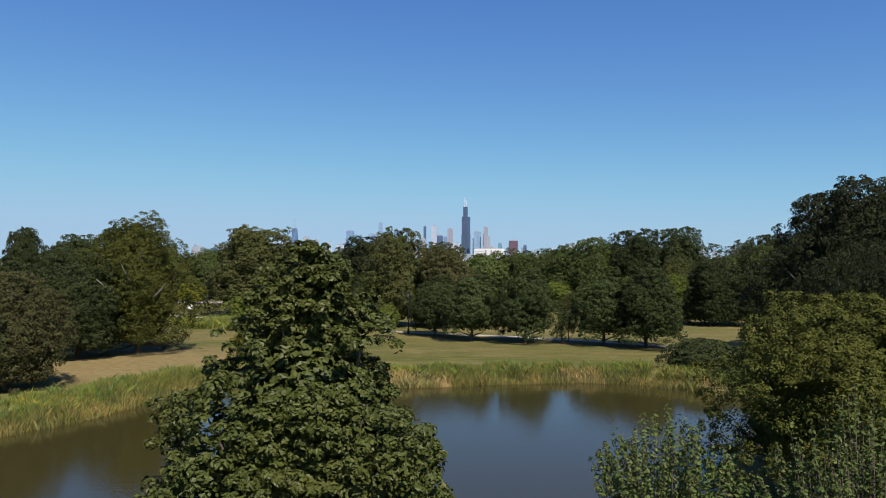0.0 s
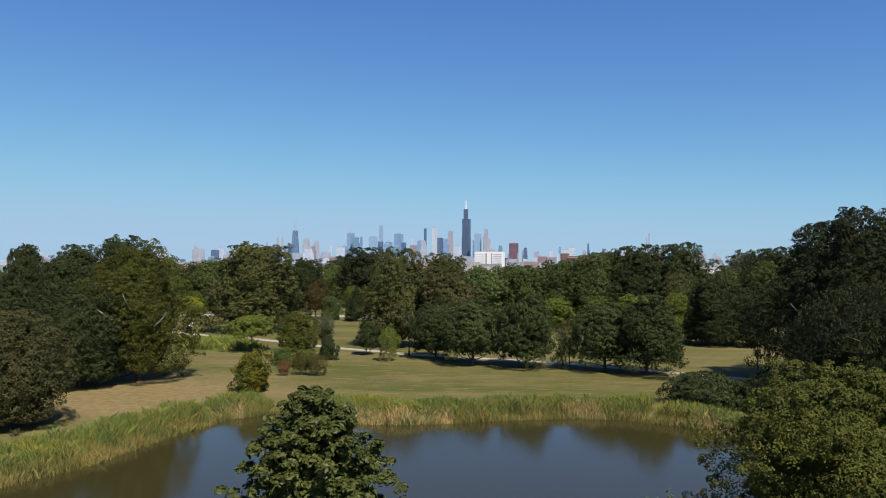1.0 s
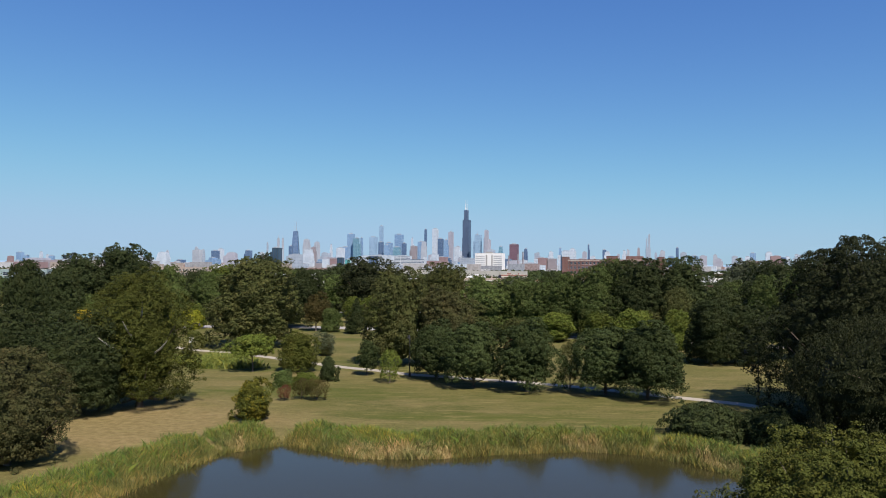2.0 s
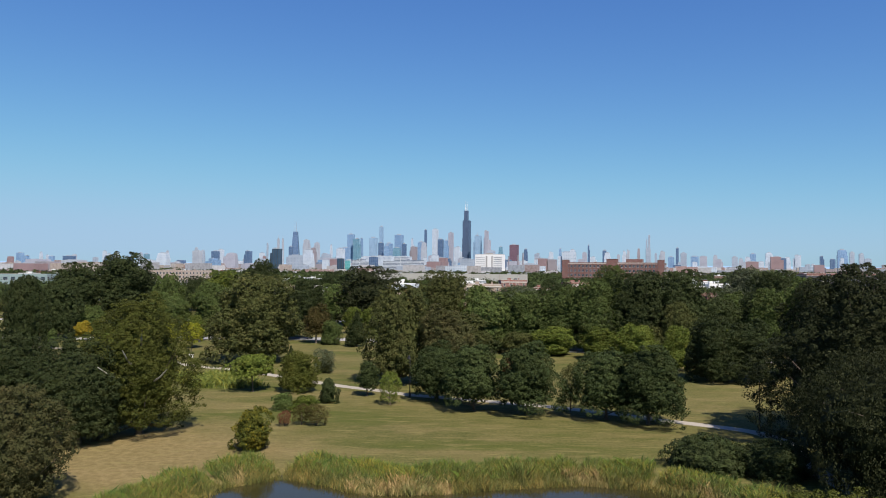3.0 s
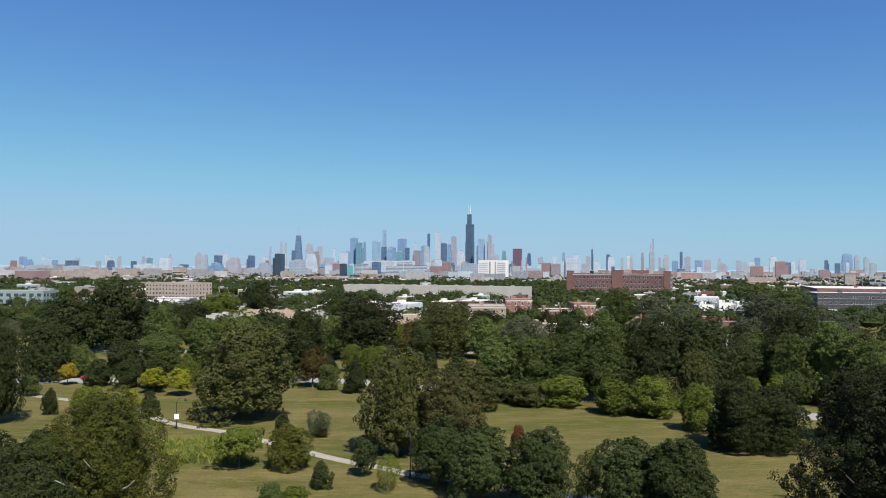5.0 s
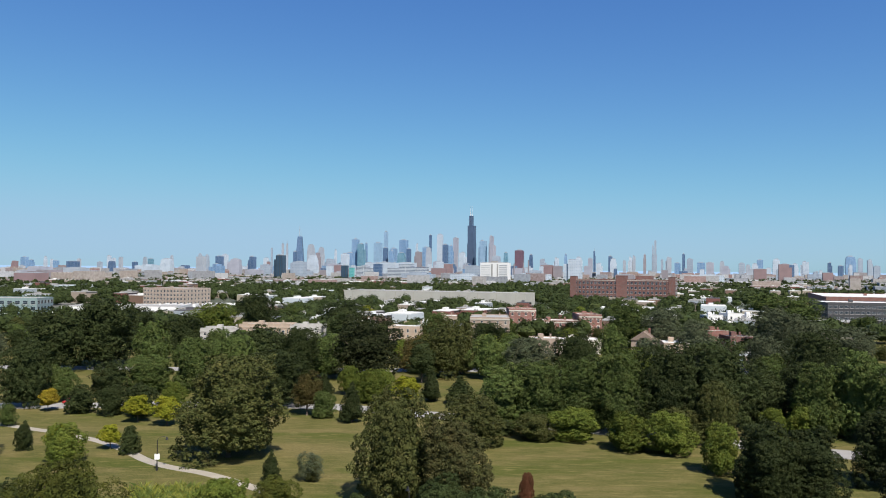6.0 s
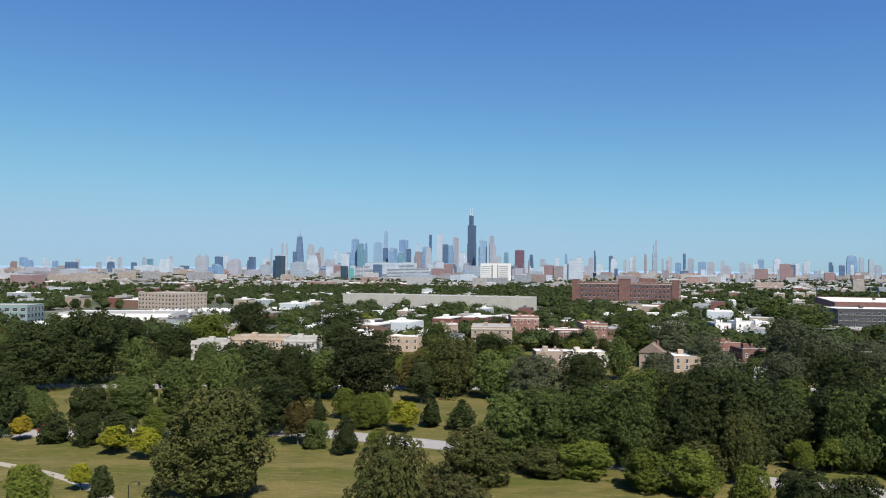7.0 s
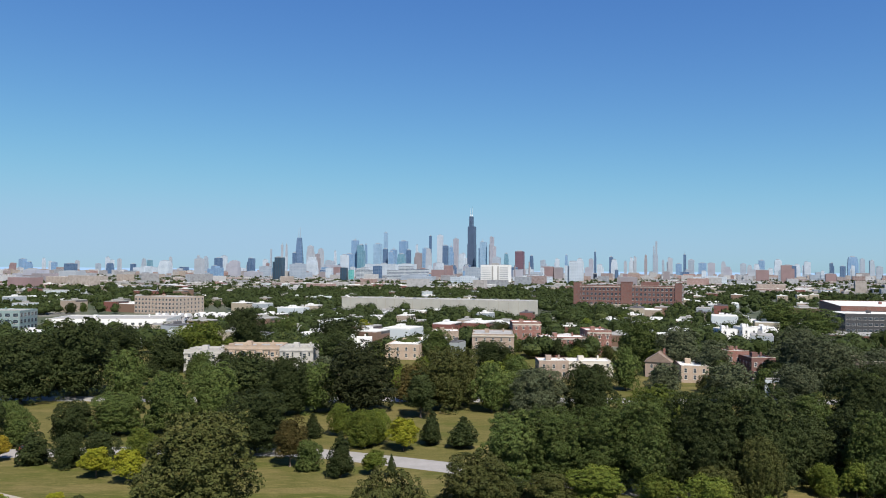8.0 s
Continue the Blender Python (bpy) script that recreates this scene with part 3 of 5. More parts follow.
strip("path", [(-140, 205), (-77, 177), (-53, 156.5), (-40.7, 149.5), (-29.9, 141), (-18, 131), (-10.7, 126.3), (-4.8, 122), (5.8, 117.5), (15.6, 113), (23.7, 108), (29.1, 104),
               (34.9, 100.2), (39.5, 96.5), (41, 91), (39.4, 85), (38.5, 79), (39, 66), (44, 50), (55, 30)], 2.1, 0.02, CONCRETE, "pale concrete footpath winding across the park lawn", "path")
strip("road", [(-400, 205), (-180, 206), (-101, 210.5), (-75, 214), (-45, 214.5), (-30, 213.3), (-20, 210), (-3, 203.5), (16, 195), (35, 187.5), (60, 176), (100, 162), (180, 150), (400, 140)],
      8.0, 0.02, ASPHALT, "pale grey asphalt park drive between lawns", "road")
strip("road", [(-500, 284), (-125, 281), (0, 286), (12, 286), (200, 288), (600, 290)], 9.0, 0.02, ASPHALT, "grey asphalt street along the park's edge with parked cars", "road")


# ---- reeds round the lagoon ----
def blades(name, rng, xs, ys, height, width, material, label, category, droop=0.35):
    n = len(xs)
    zs = np.maximum(ground_height(xs, ys), WATER_Z - 0.25)
    base = np.stack([xs, ys, zs], 1)
    a = rng.uniform(0, 2 * math.pi, n)
    side = np.stack([np.cos(a), np.sin(a), np.zeros(n)], 1)
    lean = np.stack([rng.normal(size=n), rng.normal(size=n), np.zeros(n)], 1) * droop
    h = (height * rng.uniform(0.5, 1.2, n) * (1 + 0.22 * np.sin(xs * 0.9 + 2 * np.sin(ys * 0.5)) + 0.15 * np.sin(ys * 1.7 + xs * 2.3)))[:, None]
    w = (width * rng.uniform(0.6, 1.4, n))[:, None]
    mid = base + lean * h * 0.3 + np.array([0, 0, 0.62]) * h
    top = base + lean * h * 0.85 + np.array([0, 0, 1.0]) * h
    v = np.stack([base - side * w * 0.5, base + side * w * 0.5, mid + side * w * 0.5, top, mid - side * w * 0.5], 1).reshape(-1, 3)
    f = np.arange(5 * n).reshape(n, 5)
    return tagged(new(name, mesh_of(name, v, f, [material])), label, category, kind="stuff")


def along_shore(rng, n, near, far, keep):
    """Random spots in a band from near to far metres behind the shoreline."""
    xs, ys = [], []
    a, b = SHORE_XY, np.roll(SHORE_XY, -1, 0)
    lengths = np.linalg.norm(b - a, axis=1)
    pick = rng.choice(len(a), n, p=lengths / lengths.sum())
    t = rng.uniform(0, 1, n)
    p = a[pick] + (b[pick] - a[pick]) * t[:, None]
    e = unit(b[pick] - a[pick])
    nrm = np.stack([-e[:, 1], e[:, 0]], 1)
    p = p + nrm * rng.uniform(near, far, n)[:, None] + rng.normal(size=(n, 2)) * 0.3
    ok = keep(p[:, 0], p[:, 1])
    d = shore_distance(p[:, 0], p[:, 1])
    ok &= (d > near - 0.5) & (d < far + 0.3)
    return p[ok, 0], p[ok, 1]


rng = np.random.default_rng(8)
bank = lambda x, y: (y > 34) & (x < 32) & ~((x > 8) & (y < 60))
wave = lambda x, y: np.sin(x * 0.35) * np.cos(y * 0.27 + 1) + 0.6 * np.sin(x * 0.9 + y * 0.6)
x, y = along_shore(rng, 150000, -0.6, 5.4, bank)
blades("reeds", rng, x, y, 0.8, 0.034, REED, "dense green and yellow reeds along the lagoon bank", "reeds", 0.45)
x, y = along_shore(rng, 90000, 1.6, 6.4, bank)
blades("meadow_grass", rng, x, y, 0.9, 0.036, GREEN_REED, "tall green meadow grass behind the reeds", "grass", 0.5)
x, y = along_shore(rng, 60000, -0.6, 1.9, lambda x, y: bank(x, y) & (((x > -9) & (x < 1)) | (wave(x, y) > 0.75)))
blades("dry_reeds", rng, x, y, 0.95, 0.034, DRY_REED, "dry straw-coloured reeds at the water's edge", "reeds")
x, y = along_shore(rng, 34000, 2.5, 5.8, lambda x, y: bank(x, y) & (rng.uniform(0, 1, len(x)) < np.clip(wave(y, x) * 0.7 + np.where(x > 10, 0.35, 0.0), 0, 1)))
blades("goldenrod", rng, x, y, 0.95, 0.05, GOLD_TOP, "yellow-flowering goldenrod in the bank's meadow", "flowers", 0.2)
n = 14000
x, y = rng.normal(-40, 5, n), rng.normal(134, 4.5, n)
ok = (np.abs(x + 40 + (y - 134) * 0.6) < 7) & (np.abs(y - 134) < 7)
ok &= np.sin(x * 1.1) * np.cos(y * 0.9) + 0.5 * np.sin(x * 2.3 + y * 1.7) > -0.55
blades("meadow_grass", rng, x[ok], y[ok], 1.25, 0.09, PATCH_REED, "patch of tall yellow-green meadow grass on the lawn", "grass", 0.6)


# ---- buildings ----
# the street grid lies turned to the line of sight
GRID = -20.0


def window_mesh(w, h, frame_mat, arched=False):
    """A recessed sash window: frame, meeting rail and pane."""
    bm = boxed((-w / 2, -w / 2 + 0.09, -0.06, 0.06, 0, h), (w / 2 - 0.09, w / 2, -0.06, 0.06, 0, h), (-w / 2, w / 2, -0.06, 0.06, 0, 0.1), (-w / 2, w / 2, -0.06, 0.06, h - 0.1, h),
               (-w / 2, w / 2, -0.05, 0.03, h * 0.5 - 0.04, h * 0.5 + 0.04))
    me = bpy.data.meshes.new("window_frame")
    bm.to_mesh(me)
    bm.free()
    me.materials.append(frame_mat)
    bm = boxed((-w / 2 + 0.05, w / 2 - 0.05, -0.02, 0.04, 0.05, h - 0.05))
    pane = bpy.data.meshes.new("pane")
    bm.to_mesh(pane)
    bm.free()
    pane.materials.append(PANE)
    return me, pane


WINDOWS = {}


def window_at(parent, x, y, z, w, h, turn=0.0, frame_mat=None):
    key = (w, h, (frame_mat or TRIM).name)
    if key not in WINDOWS:
        WINDOWS[key] = window_mesh(w, h, frame_mat or TRIM)
    fr, pane = WINDOWS[key]
    ob = child("window", fr, parent, pose(x, y, z, 0, 0, turn))
    child("pane", pane, ob)
    return ob


def block(name, label, x, y, w, d, h, wall, roof, turn=0.0, floors=3, bays=4, win=(1.1, 1.7), cornice=None, side_bays=4, parapet=0.6, category="building", group="", ground_floor=1.2, bits=True, frame_mat=None):
    """A flat-roofed block: walls with set-in windows, parapet, cornice, roof deck and rooftop bits. x, y is the middle of its front."""
    b = thing(name, pose(x, y, 0, 0, 0, turn), label, category, group)
    part("wall", boxed((-w / 2, w / 2, 0, d, -0.2, h)), wall, b)
    part("roof", boxed((-w / 2 + 0.3, w / 2 - 0.3, 0.3, d - 0.3, h, h + 0.06)), roof, b)
    t = 0.28
    part("parapet", boxed((-w / 2, w / 2, 0, t, h, h + parapet), (-w / 2, w / 2, d - t, d, h, h + parapet * 0.7), (-w / 2, -w / 2 + t, t, d - t, h, h + parapet * 0.7),
                          (w / 2 - t, w / 2, t, d - t, h, h + parapet * 0.7)), wall, b)
    part("coping", boxed((-w / 2 - 0.06, w / 2 + 0.06, -0.06, t + 0.06, h + parapet, h + parapet + 0.12)), cornice or TRIM, b)
    if cornice:
        part("cornice", boxed((-w / 2 - 0.2, w / 2 + 0.2, -0.35, -0.003, h - 0.55, h - 0.1), (-w / 2 - 0.1, w / 2 + 0.1, -0.2, -0.003, h - 0.85, h - 0.55)), cornice, b)
    step = (h - ground_floor * 0.6) / floors
    for f in range(floors):
        z = ground_floor + f * step
        for i in range(bays):
            window_at(b, -w / 2 + (i + 0.5) * w / bays, -0.03, z, win[0], win[1], 0, frame_mat)
            part_sill(b, -w / 2 + (i + 0.5) * w / bays, z, win[0])
        for i in range(side_bays):
            yy = (i + 0.5) * d / side_bays
            window_at(b, -w / 2 - 0.03, yy, z, win[0], win[1], 90, frame_mat)
            window_at(b, w / 2 + 0.03, yy, z, win[0], win[1], 90, frame_mat)
    if bits:
        part("roof_hatch", boxed((-w * 0.2, -w * 0.2 + 2.2, d * 0.5, d * 0.5 + 2.6, h, h + 1.9)), wall, b)
        part("chimney", boxed((w * 0.25, w * 0.25 + 0.7, d * 0.7, d * 0.7 + 0.7, h, h + 1.8)), wall, b)
    return b


SILLS = {}


def part_sill(b, x, z, w):
    if w not in SILLS:
        bm = boxed((-w / 2 - 0.12, w / 2 + 0.12, -0.14, -0.004, -0.16, 0))
        me = bpy.data.meshes.new("sill")
        bm.to_mesh(me)
        bm.free()
        me.materials.append(TRIM)
        SILLS[w] = me
    child("sill", SILLS[w], b, pose(x, 0, z, 0, 0, 0))




def arched(b, x, z, r):
    """A pale stone arch over a window."""
    run = [(x + r * math.cos(a), -0.08, z + r * math.sin(a)) for a in [math.pi * i / 8 for i in range(9)]]
    child("arch", tubes("arch", [(run, [0.16] * 9)], [TRIM], 6), b, None, "pale stone arch")


def bay(b, x, z0, z1, w, wall, floors):
    """A three-sided bay standing out from the front, with a window on each floor."""
    bm = bmesh.new()
    low = [bm.verts.new((x + a * w, y, z0)) for a, y in ((-0.5, -0.004), (-0.28, -1.0), (0.28, -1.0), (0.5, -0.004))]
    high = [bm.verts.new((v.co.x, v.co.y, z1)) for v in low]
    bm.faces.new(low)
    bm.faces.new(high[::-1])
    for i in range(4):
        j = (i + 1) % 4
        bm.faces.new((low[i], high[i], high[j], low[j]))
    bmesh.ops.recalc_face_normals(bm, faces=bm.faces[:])
    part("bay", bm, wall, b)
    for f in range(floors):
        window_at(b, x, -1.03, z0 + 0.9 + f * (z1 - z0) / floors, 1.3, 1.8)


GREYSTONE = plain("greystone", (0.4, 0.39, 0.37), 0.85, var=0.2, scale=0.5)
for words, x, y, w, h, wall, bays in (("grey stone flats with a pale roof among trees", -98, 341, 16, 8.4, GREYSTONE, 2), ("cream brick row flats with bays and a castellated roof", -77.8, 337.5, 21.6, 10.6, CREAM_BRICK, 4),
                                      ("pale greystone flats with white bays", -60.2, 337, 13.2, 10.2, GREYSTONE, 2)):
    row = block("apartment_building", words, x, y, w, 17, h, wall, GREY_ROOF, 2, 3, bays * 2, cornice=wall, parapet=1.0)
    for i in range(bays):
        bay(row, -w / 2 + (i + 0.5) * w / bays, 0, h - 0.9, 2.9, wall, 3)
        part("gable_peak", boxed((-w / 2 + (i + 0.3) * w / bays, -w / 2 + (i + 0.7) * w / bays, -0.05, 0.35, h + 1.13, h + 1.9)), wall, row)
flat = block("apartment_building", "red brick three-flat with arched trim and a cornice", 74.5, 414, 11.8, 22, 11.8, RED_BRICK, PALE_ROOF, 0, 3, 3, cornice=TRIM, parapet=1.0)
for i in range(3):
    arched(flat, -11.8 / 2 + (i + 0.5) * 11.8 / 3, 10.0, 1.1)
    arched(flat, -11.8 / 2 + (i + 0.5) * 11.8 / 3, 6.3, 0.8)
block("apartment_building", "low red brick flats beside the three-flat", 56, 408, 22, 16, 9.2, RED_BRICK, PALE_ROOF, 0, 3, 6, cornice=TRIM)
corner = block("apartment_building", "red brick corner three-flat with a white roof", 44, 466, 16, 22, 12.0, RED_BRICK, PALE_ROOF, 0, 3, 4, cornice=TRIM, parapet=0.9)
for i in range(4):
    arched(corner, -8 + (i + 0.5) * 4, 10.2, 1.0)
block("apartment_building", "orange brick flats with a wide grey roof", 21, 402, 20, 30, 10.8, ORANGE_BRICK, GREY_ROOF, -3, 3, 5, cornice=TRIM, side_bays=7)
block("house", "small orange brick house with a flat white roof", 40.5, 333, 11.5, 13, 6.6, ORANGE_BRICK, PALE_ROOF, 0, 2, 3)
block("house", "low greystone house with a flat pale roof", 56, 340, 18, 14, 5.6, TRIM, PALE_ROOF, 0, 2, 4)
block("house", "cream house with a pale flat roof among trees", -22, 392, 16, 34, 6.6, CREAM_BRICK, PALE_ROOF, -8, 2, 4)
block("house", "cream brick house with a long white roof", 93, 327, 10, 24, 5.8, CREAM_BRICK, PALE_ROOF, -10, 2, 3)
block("house", "dark red brick house with white-framed windows", 124, 339, 9.5, 13, 7.8, DARK_BRICK, DARK_ROOF, 0, 2, 3, frame_mat=WHITE)
block("house", "pink rendered house beside the dark red one", 119, 352, 9, 12, 9.0, RED_BRICK, GREY_ROOF, 0, 2, 3, frame_mat=WHITE)
block("garage", "low pale garage with a flat white roof", 99, 303, 13, 9, 3.2, TRIM, PALE_ROOF, 3, 1, 3, bits=False)
block("house", "low cream two-flat by the park", 112, 293, 10, 13, 4.6, CREAM_BRICK, GREY_ROOF, 6, 1, 3)
block("apartment_building", "white rendered block with a narrow stair tower", 157, 463, 9, 14, 9.6, WHITE, GREY_ROOF, 0, 3, 2)
block("apartment_building", "tall white rendered block", 167, 459, 8.5, 14, 11.0, WHITE, GREY_ROOF, 0, 3, 2)
block("apartment_building", "white rendered block with a pale roof", 177, 456, 9, 14, 10.2, WHITE, GREY_ROOF, 0, 3, 2)
block("house", "pale rendered house among street trees", -45, 402, 15, 16, 8.0, WHITE, PALE_ROOF, 4, 2, 3)
block("house", "orange brick house among street trees", -2, 440, 14, 18, 9.0, ORANGE_BRICK, PALE_ROOF, 0, 2, 3)
block("school", "long grey-green glazed school block with pale roof", -312, 520, 70, 26, 13.2, plain("green_glazing", (0.2, 0.27, 0.27), 0.3), GREY_ROOF, 6, 3, 14, win=(3.2, 2.4), side_bays=5, frame_mat=METAL)
block("warehouse", "long low white warehouse with a flat pale roof", -232, 548, 78, 46, 6.6, WHITE, GREY_ROOF, 8, 1, 16, win=(2.4, 1.6), ground_floor=3.0, side_bays=6)
block("warehouse", "low grey warehouse with pale metal roofs", -196, 470, 46, 34, 5.5, CONCRETE, GREY_ROOF, 8, 1, 8, win=(2.0, 1.4), ground_floor=2.4)
block("loft_building", "tan brick loft building with many windows", -268, 722, 46, 40, 15.2, TAN_BRICK, GREY_ROOF, GRID, 4, 12, win=(2.0, 1.9), side_bays=8)
shed = block("warehouse", "very long pale concrete warehouse with a flat roof", -17, 760, 190, 42, 13.2, plain("pale_precast", (0.37, 0.365, 0.33), 0.85, var=0.12, scale=0.1), GREY_ROOF, -18.5, 1, 0, side_bays=0, bits=False)
for i in range(9):
    part("roof_unit", boxed((-84 + i * 20, -81 + i * 20, 14 + 9 * (i % 3), 17 + 9 * (i % 3), 13.26, 14.6)), METAL, shed)
for i in range(1, 20):
    part("panel_joint", boxed((-95 + i * 9.5 - 0.12, -95 + i * 9.5 + 0.12, -0.1, -0.004, 0.3, 13.0)), CONCRETE, shed)
works = block("factory", "five-storey dark red brick factory with rows of windows", 188, 836, 112, 40, 26.0, DARK_BRICK, GREY_ROOF, GRID, 5, 26, win=(2.3, 2.7), cornice=TRIM, side_bays=8, parapet=1.0, frame_mat=METAL)
for x0, w, h in ((-56, 7, 29.5), (49, 7, 29.5), (-6, 12, 30.5)):
    part("corner_tower", boxed((x0, x0 + w, -0.7, 9, -0.2, h), (x0 - 0.2, x0 + w + 0.2, -0.9, 9.2, h, h + 0.5)), DARK_BRICK, works)
for i in range(1, 26):
    part("pier", boxed((-56 + i * 112 / 26 - 0.35, -56 + i * 112 / 26 + 0.35, -0.35, -0.004, 0, 25.4)), DARK_BRICK, works)
part("penthouse", boxed((14, 32, 12, 26, 26, 31)), DARK_BRICK, works)
part("loading_wing", boxed((-40, 34, -14, -0.8, -0.2, 7.0)), CONCRETE, works, "low pale concrete wing")
block("office_building", "dark grey panelled office building with ribbon windows", 283, 512, 66, 40, 15.8, plain("dark_panel", (0.05, 0.05, 0.056), 0.6), PALE_ROOF, -10, 4, 20, win=(2.2, 1.7), side_bays=8, frame_mat=METAL)
block("office_building", "red brick hall with a wide white roof", 348, 581, 120, 130, 17.0, RED_BRICK, PALE_ROOF, -20, 1, 12, win=(2.5, 1.4), ground_floor=11.0, side_bays=0)
block("house", "tan brick corner house with bay windows", 148, 308, 12, 12, 10.2, TAN_BRICK, GREY_ROOF, -4, 3, 3, frame_mat=WHITE)


# a gabled house among the flat roofs
gable = thing("house", pose(83, 341, 0, 0, 0, -20), "brick house with a steep brown shingled gable roof", "house")
part("wall", boxed((-5, 5, 0, 12, -0.2, 6.2)), ORANGE_BRICK, gable)
bm = bmesh.new()
pts = [bm.verts.new(p) for p in ((-5.5, -0.4, 6.0), (5.5, -0.4, 6.0), (5.5, 12.4, 6.0), (-5.5, 12.4, 6.0), (0, -0.4, 9.8), (0, 12.4, 9.8))]
for f in ((0, 1, 4), (2, 3, 5), (1, 2, 5, 4), (3, 0, 4, 5), (3, 2, 1, 0)):
    bm.faces.new([pts[i] for i in f])
part("roof", bm, plain("brown_shingle", (0.2, 0.15, 0.12), 0.9, var=0.3, scale=1.0), gable)
part("chimney", boxed((1.5, 2.3, 7, 7.8, 7.5, 10.8)), RED_BRICK, gable)
for wx in (-2.5, 2.5):
    window_at(gable, wx, -0.03, 3.6, 1.1, 1.6)
    window_at(gable, wx, -0.03, 0.9, 1.1, 1.6)


# skyline
def tower(x, y, w, h, kind):
    """A far high-rise or block: shaft with its own form of top, roof plant, and now and then a mast."""
    w *= 0.84
    d = max(10.0, min(w * 0.6, 45.0))
    tall = h > 60
    t = thing("tower" if tall else "office_block", pose(x, y, 0, 0, 0, GRID + planned.uniform(-4, 4)), f"distant {kind_words[kind]} {'high-rise tower' if tall else 'city block'}", "building", "skyline")
    form = planned.random()
    top = h
    if tall and w < 70 and form < 0.35:
        # set back in two steps
        a, c = planned.uniform(0.62, 0.8), planned.uniform(0.86, 0.94)
        bm = boxed((-w / 2, w / 2, 0, d, 0, h * a), (-w * 0.46, w * 0.44, d * 0.06, d * 0.94, h * a, h * c), (-w * 0.4, w * 0.36, d * 0.12, d * 0.88, h * c, h))
        w *= 0.8
    elif tall and w < 70 and form < 0.6:
        # a lower wing beside the shaft
        k = planned.uniform(0.2, 0.34) * planned.choice((-1, 1))
        lo, hi = (-w / 2, w * k) if k > 0 else (w * k, w / 2)
        bm = boxed((lo, hi, 0, d, 0, h), *(((w * k, w / 2, d * 0.15, d, 0, h * 0.82),) if k > 0 else ((-w / 2, w * k, d * 0.15, d, 0, h * 0.82),)))
        w *= 0.7
    elif not tall and w > 60:
        # a long block of several heights
        cut = [-w / 2, -w * planned.uniform(0.1, 0.25), w * planned.uniform(0.05, 0.3), w / 2]
        bm = boxed(*[(cut[i], cut[i + 1], planned.uniform(0, 6), d, 0, h * (1.0 if i == 1 else planned.uniform(0.68, 0.95))) for i in range(3)])
        w *= 0.25
    else:
        bm = boxed((-w / 2, w / 2, 0, d, 0, h))
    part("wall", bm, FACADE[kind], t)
    bm = boxed((-w * 0.28, w * 0.22, d * 0.3, d * 0.7, top, top + min(6.0, h * 0.05)), (-w * 0.4, w * 0.4, d * 0.22, d * 0.78, top, top + 0.8))
    part("roof", bm, COOL_ROOF, t)
    if h > 140 and planned.random() < 0.2:
        bm = bmesh.new()
        bmesh.ops.create_cone(bm, cap_ends=True, segments=6, radius1=1.1, radius2=0.3, depth=24, matrix=Matrix.Translation((0, d / 2, top + 12)))
        part("mast", bm, METAL, t)
    return t


planned = random.Random(21)
kind_words = {"blue": "blue glass", "navy": "dark blue glass", "teal": "teal glass", "ice": "pale blue glass", "white": "white stone", "tan": "tan stone", "peach": "pinkish stone",
              "grey": "grey concrete", "brown": "brown brick", "brick": "red brick", "maroon": "maroon", "black": "black glass", "green": "green glass", "stripe": "white banded office"}

# the tall stepped black tower with twin masts
big = thing("skyscraper", pose(140, 4790, 0, 0, 0, GRID) @ Matrix.Diagonal((0.8, 0.8, 1, 1)), "very tall stepped black skyscraper with twin white masts", "skyscraper")
BLACK_TOWER = facade("bronze_black_tower", (0.1, 0.135, 0.2), (0.065, 0.095, 0.15), across=4.6, up=4.0, share=0.6, gloss=0.3)
part("lower_shaft", boxed((-29, 29, 0, 58, 0, 205)), BLACK_TOWER, big)
part("middle_shaft", boxed((-27, 27, 2, 56, 205, 320)), BLACK_TOWER, big)
part("upper_shaft", boxed((-18, 9, 10, 46, 320, 384)), BLACK_TOWER, big)
for dx in (-11, 1):
    bm = bmesh.new()
    bmesh.ops.create_cone(bm, cap_ends=True, segments=8, radius1=2.6, radius2=0.6, depth=62, matrix=Matrix.Translation((dx, 28, 384 + 31)))
    part("mast", bm, WHITE, big)

# the tapering dark tower with two masts
tap = thing("skyscraper", pose(-950, 4790, 0), "dark tapering skyscraper with twin masts", "skyscraper")
bm = bmesh.new()
bmesh.ops.create_cone(bm, cap_ends=True, segments=4, radius1=43, radius2=19, depth=240, matrix=Matrix.Translation((0, 0, 120)) @ Matrix.Rotation(radians(45), 4, "Z"))
part("shaft", bm, FACADE["navy"], tap)
for dx in (-5, 5):
    bm = bmesh.new()
    bmesh.ops.create_cone(bm, cap_ends=True, segments=8, radius1=1.3, radius2=0.4, depth=66, matrix=Matrix.Translation((dx, 0, 273)))
    part("mast", bm, METAL, tap)


# smokestacks of the old works
for x, y, h in ((262, 2640, 66), (280, 2640, 72), (235, 2700, 60)):
    t = thing("smokestack", pose(x, y, 0), "tall brown brick smokestack", "chimney", "smokestacks")
    bm = bmesh.new()
    bmesh.ops.create_cone(bm, cap_ends=True, segments=12, radius1=3.4, radius2=2.2, depth=h, matrix=Matrix.Translation((0, 0, h / 2)))
    part("shaft", bm, FACADE["brown"], t)
    bm = bmesh.new()
    bmesh.ops.create_cone(bm, cap_ends=True, segments=12, radius1=2.7, radius2=2.7, depth=1.6, matrix=Matrix.Translation((0, 0, h - 0.6)))
    part("rim", bm, DARK_ROOF, t)

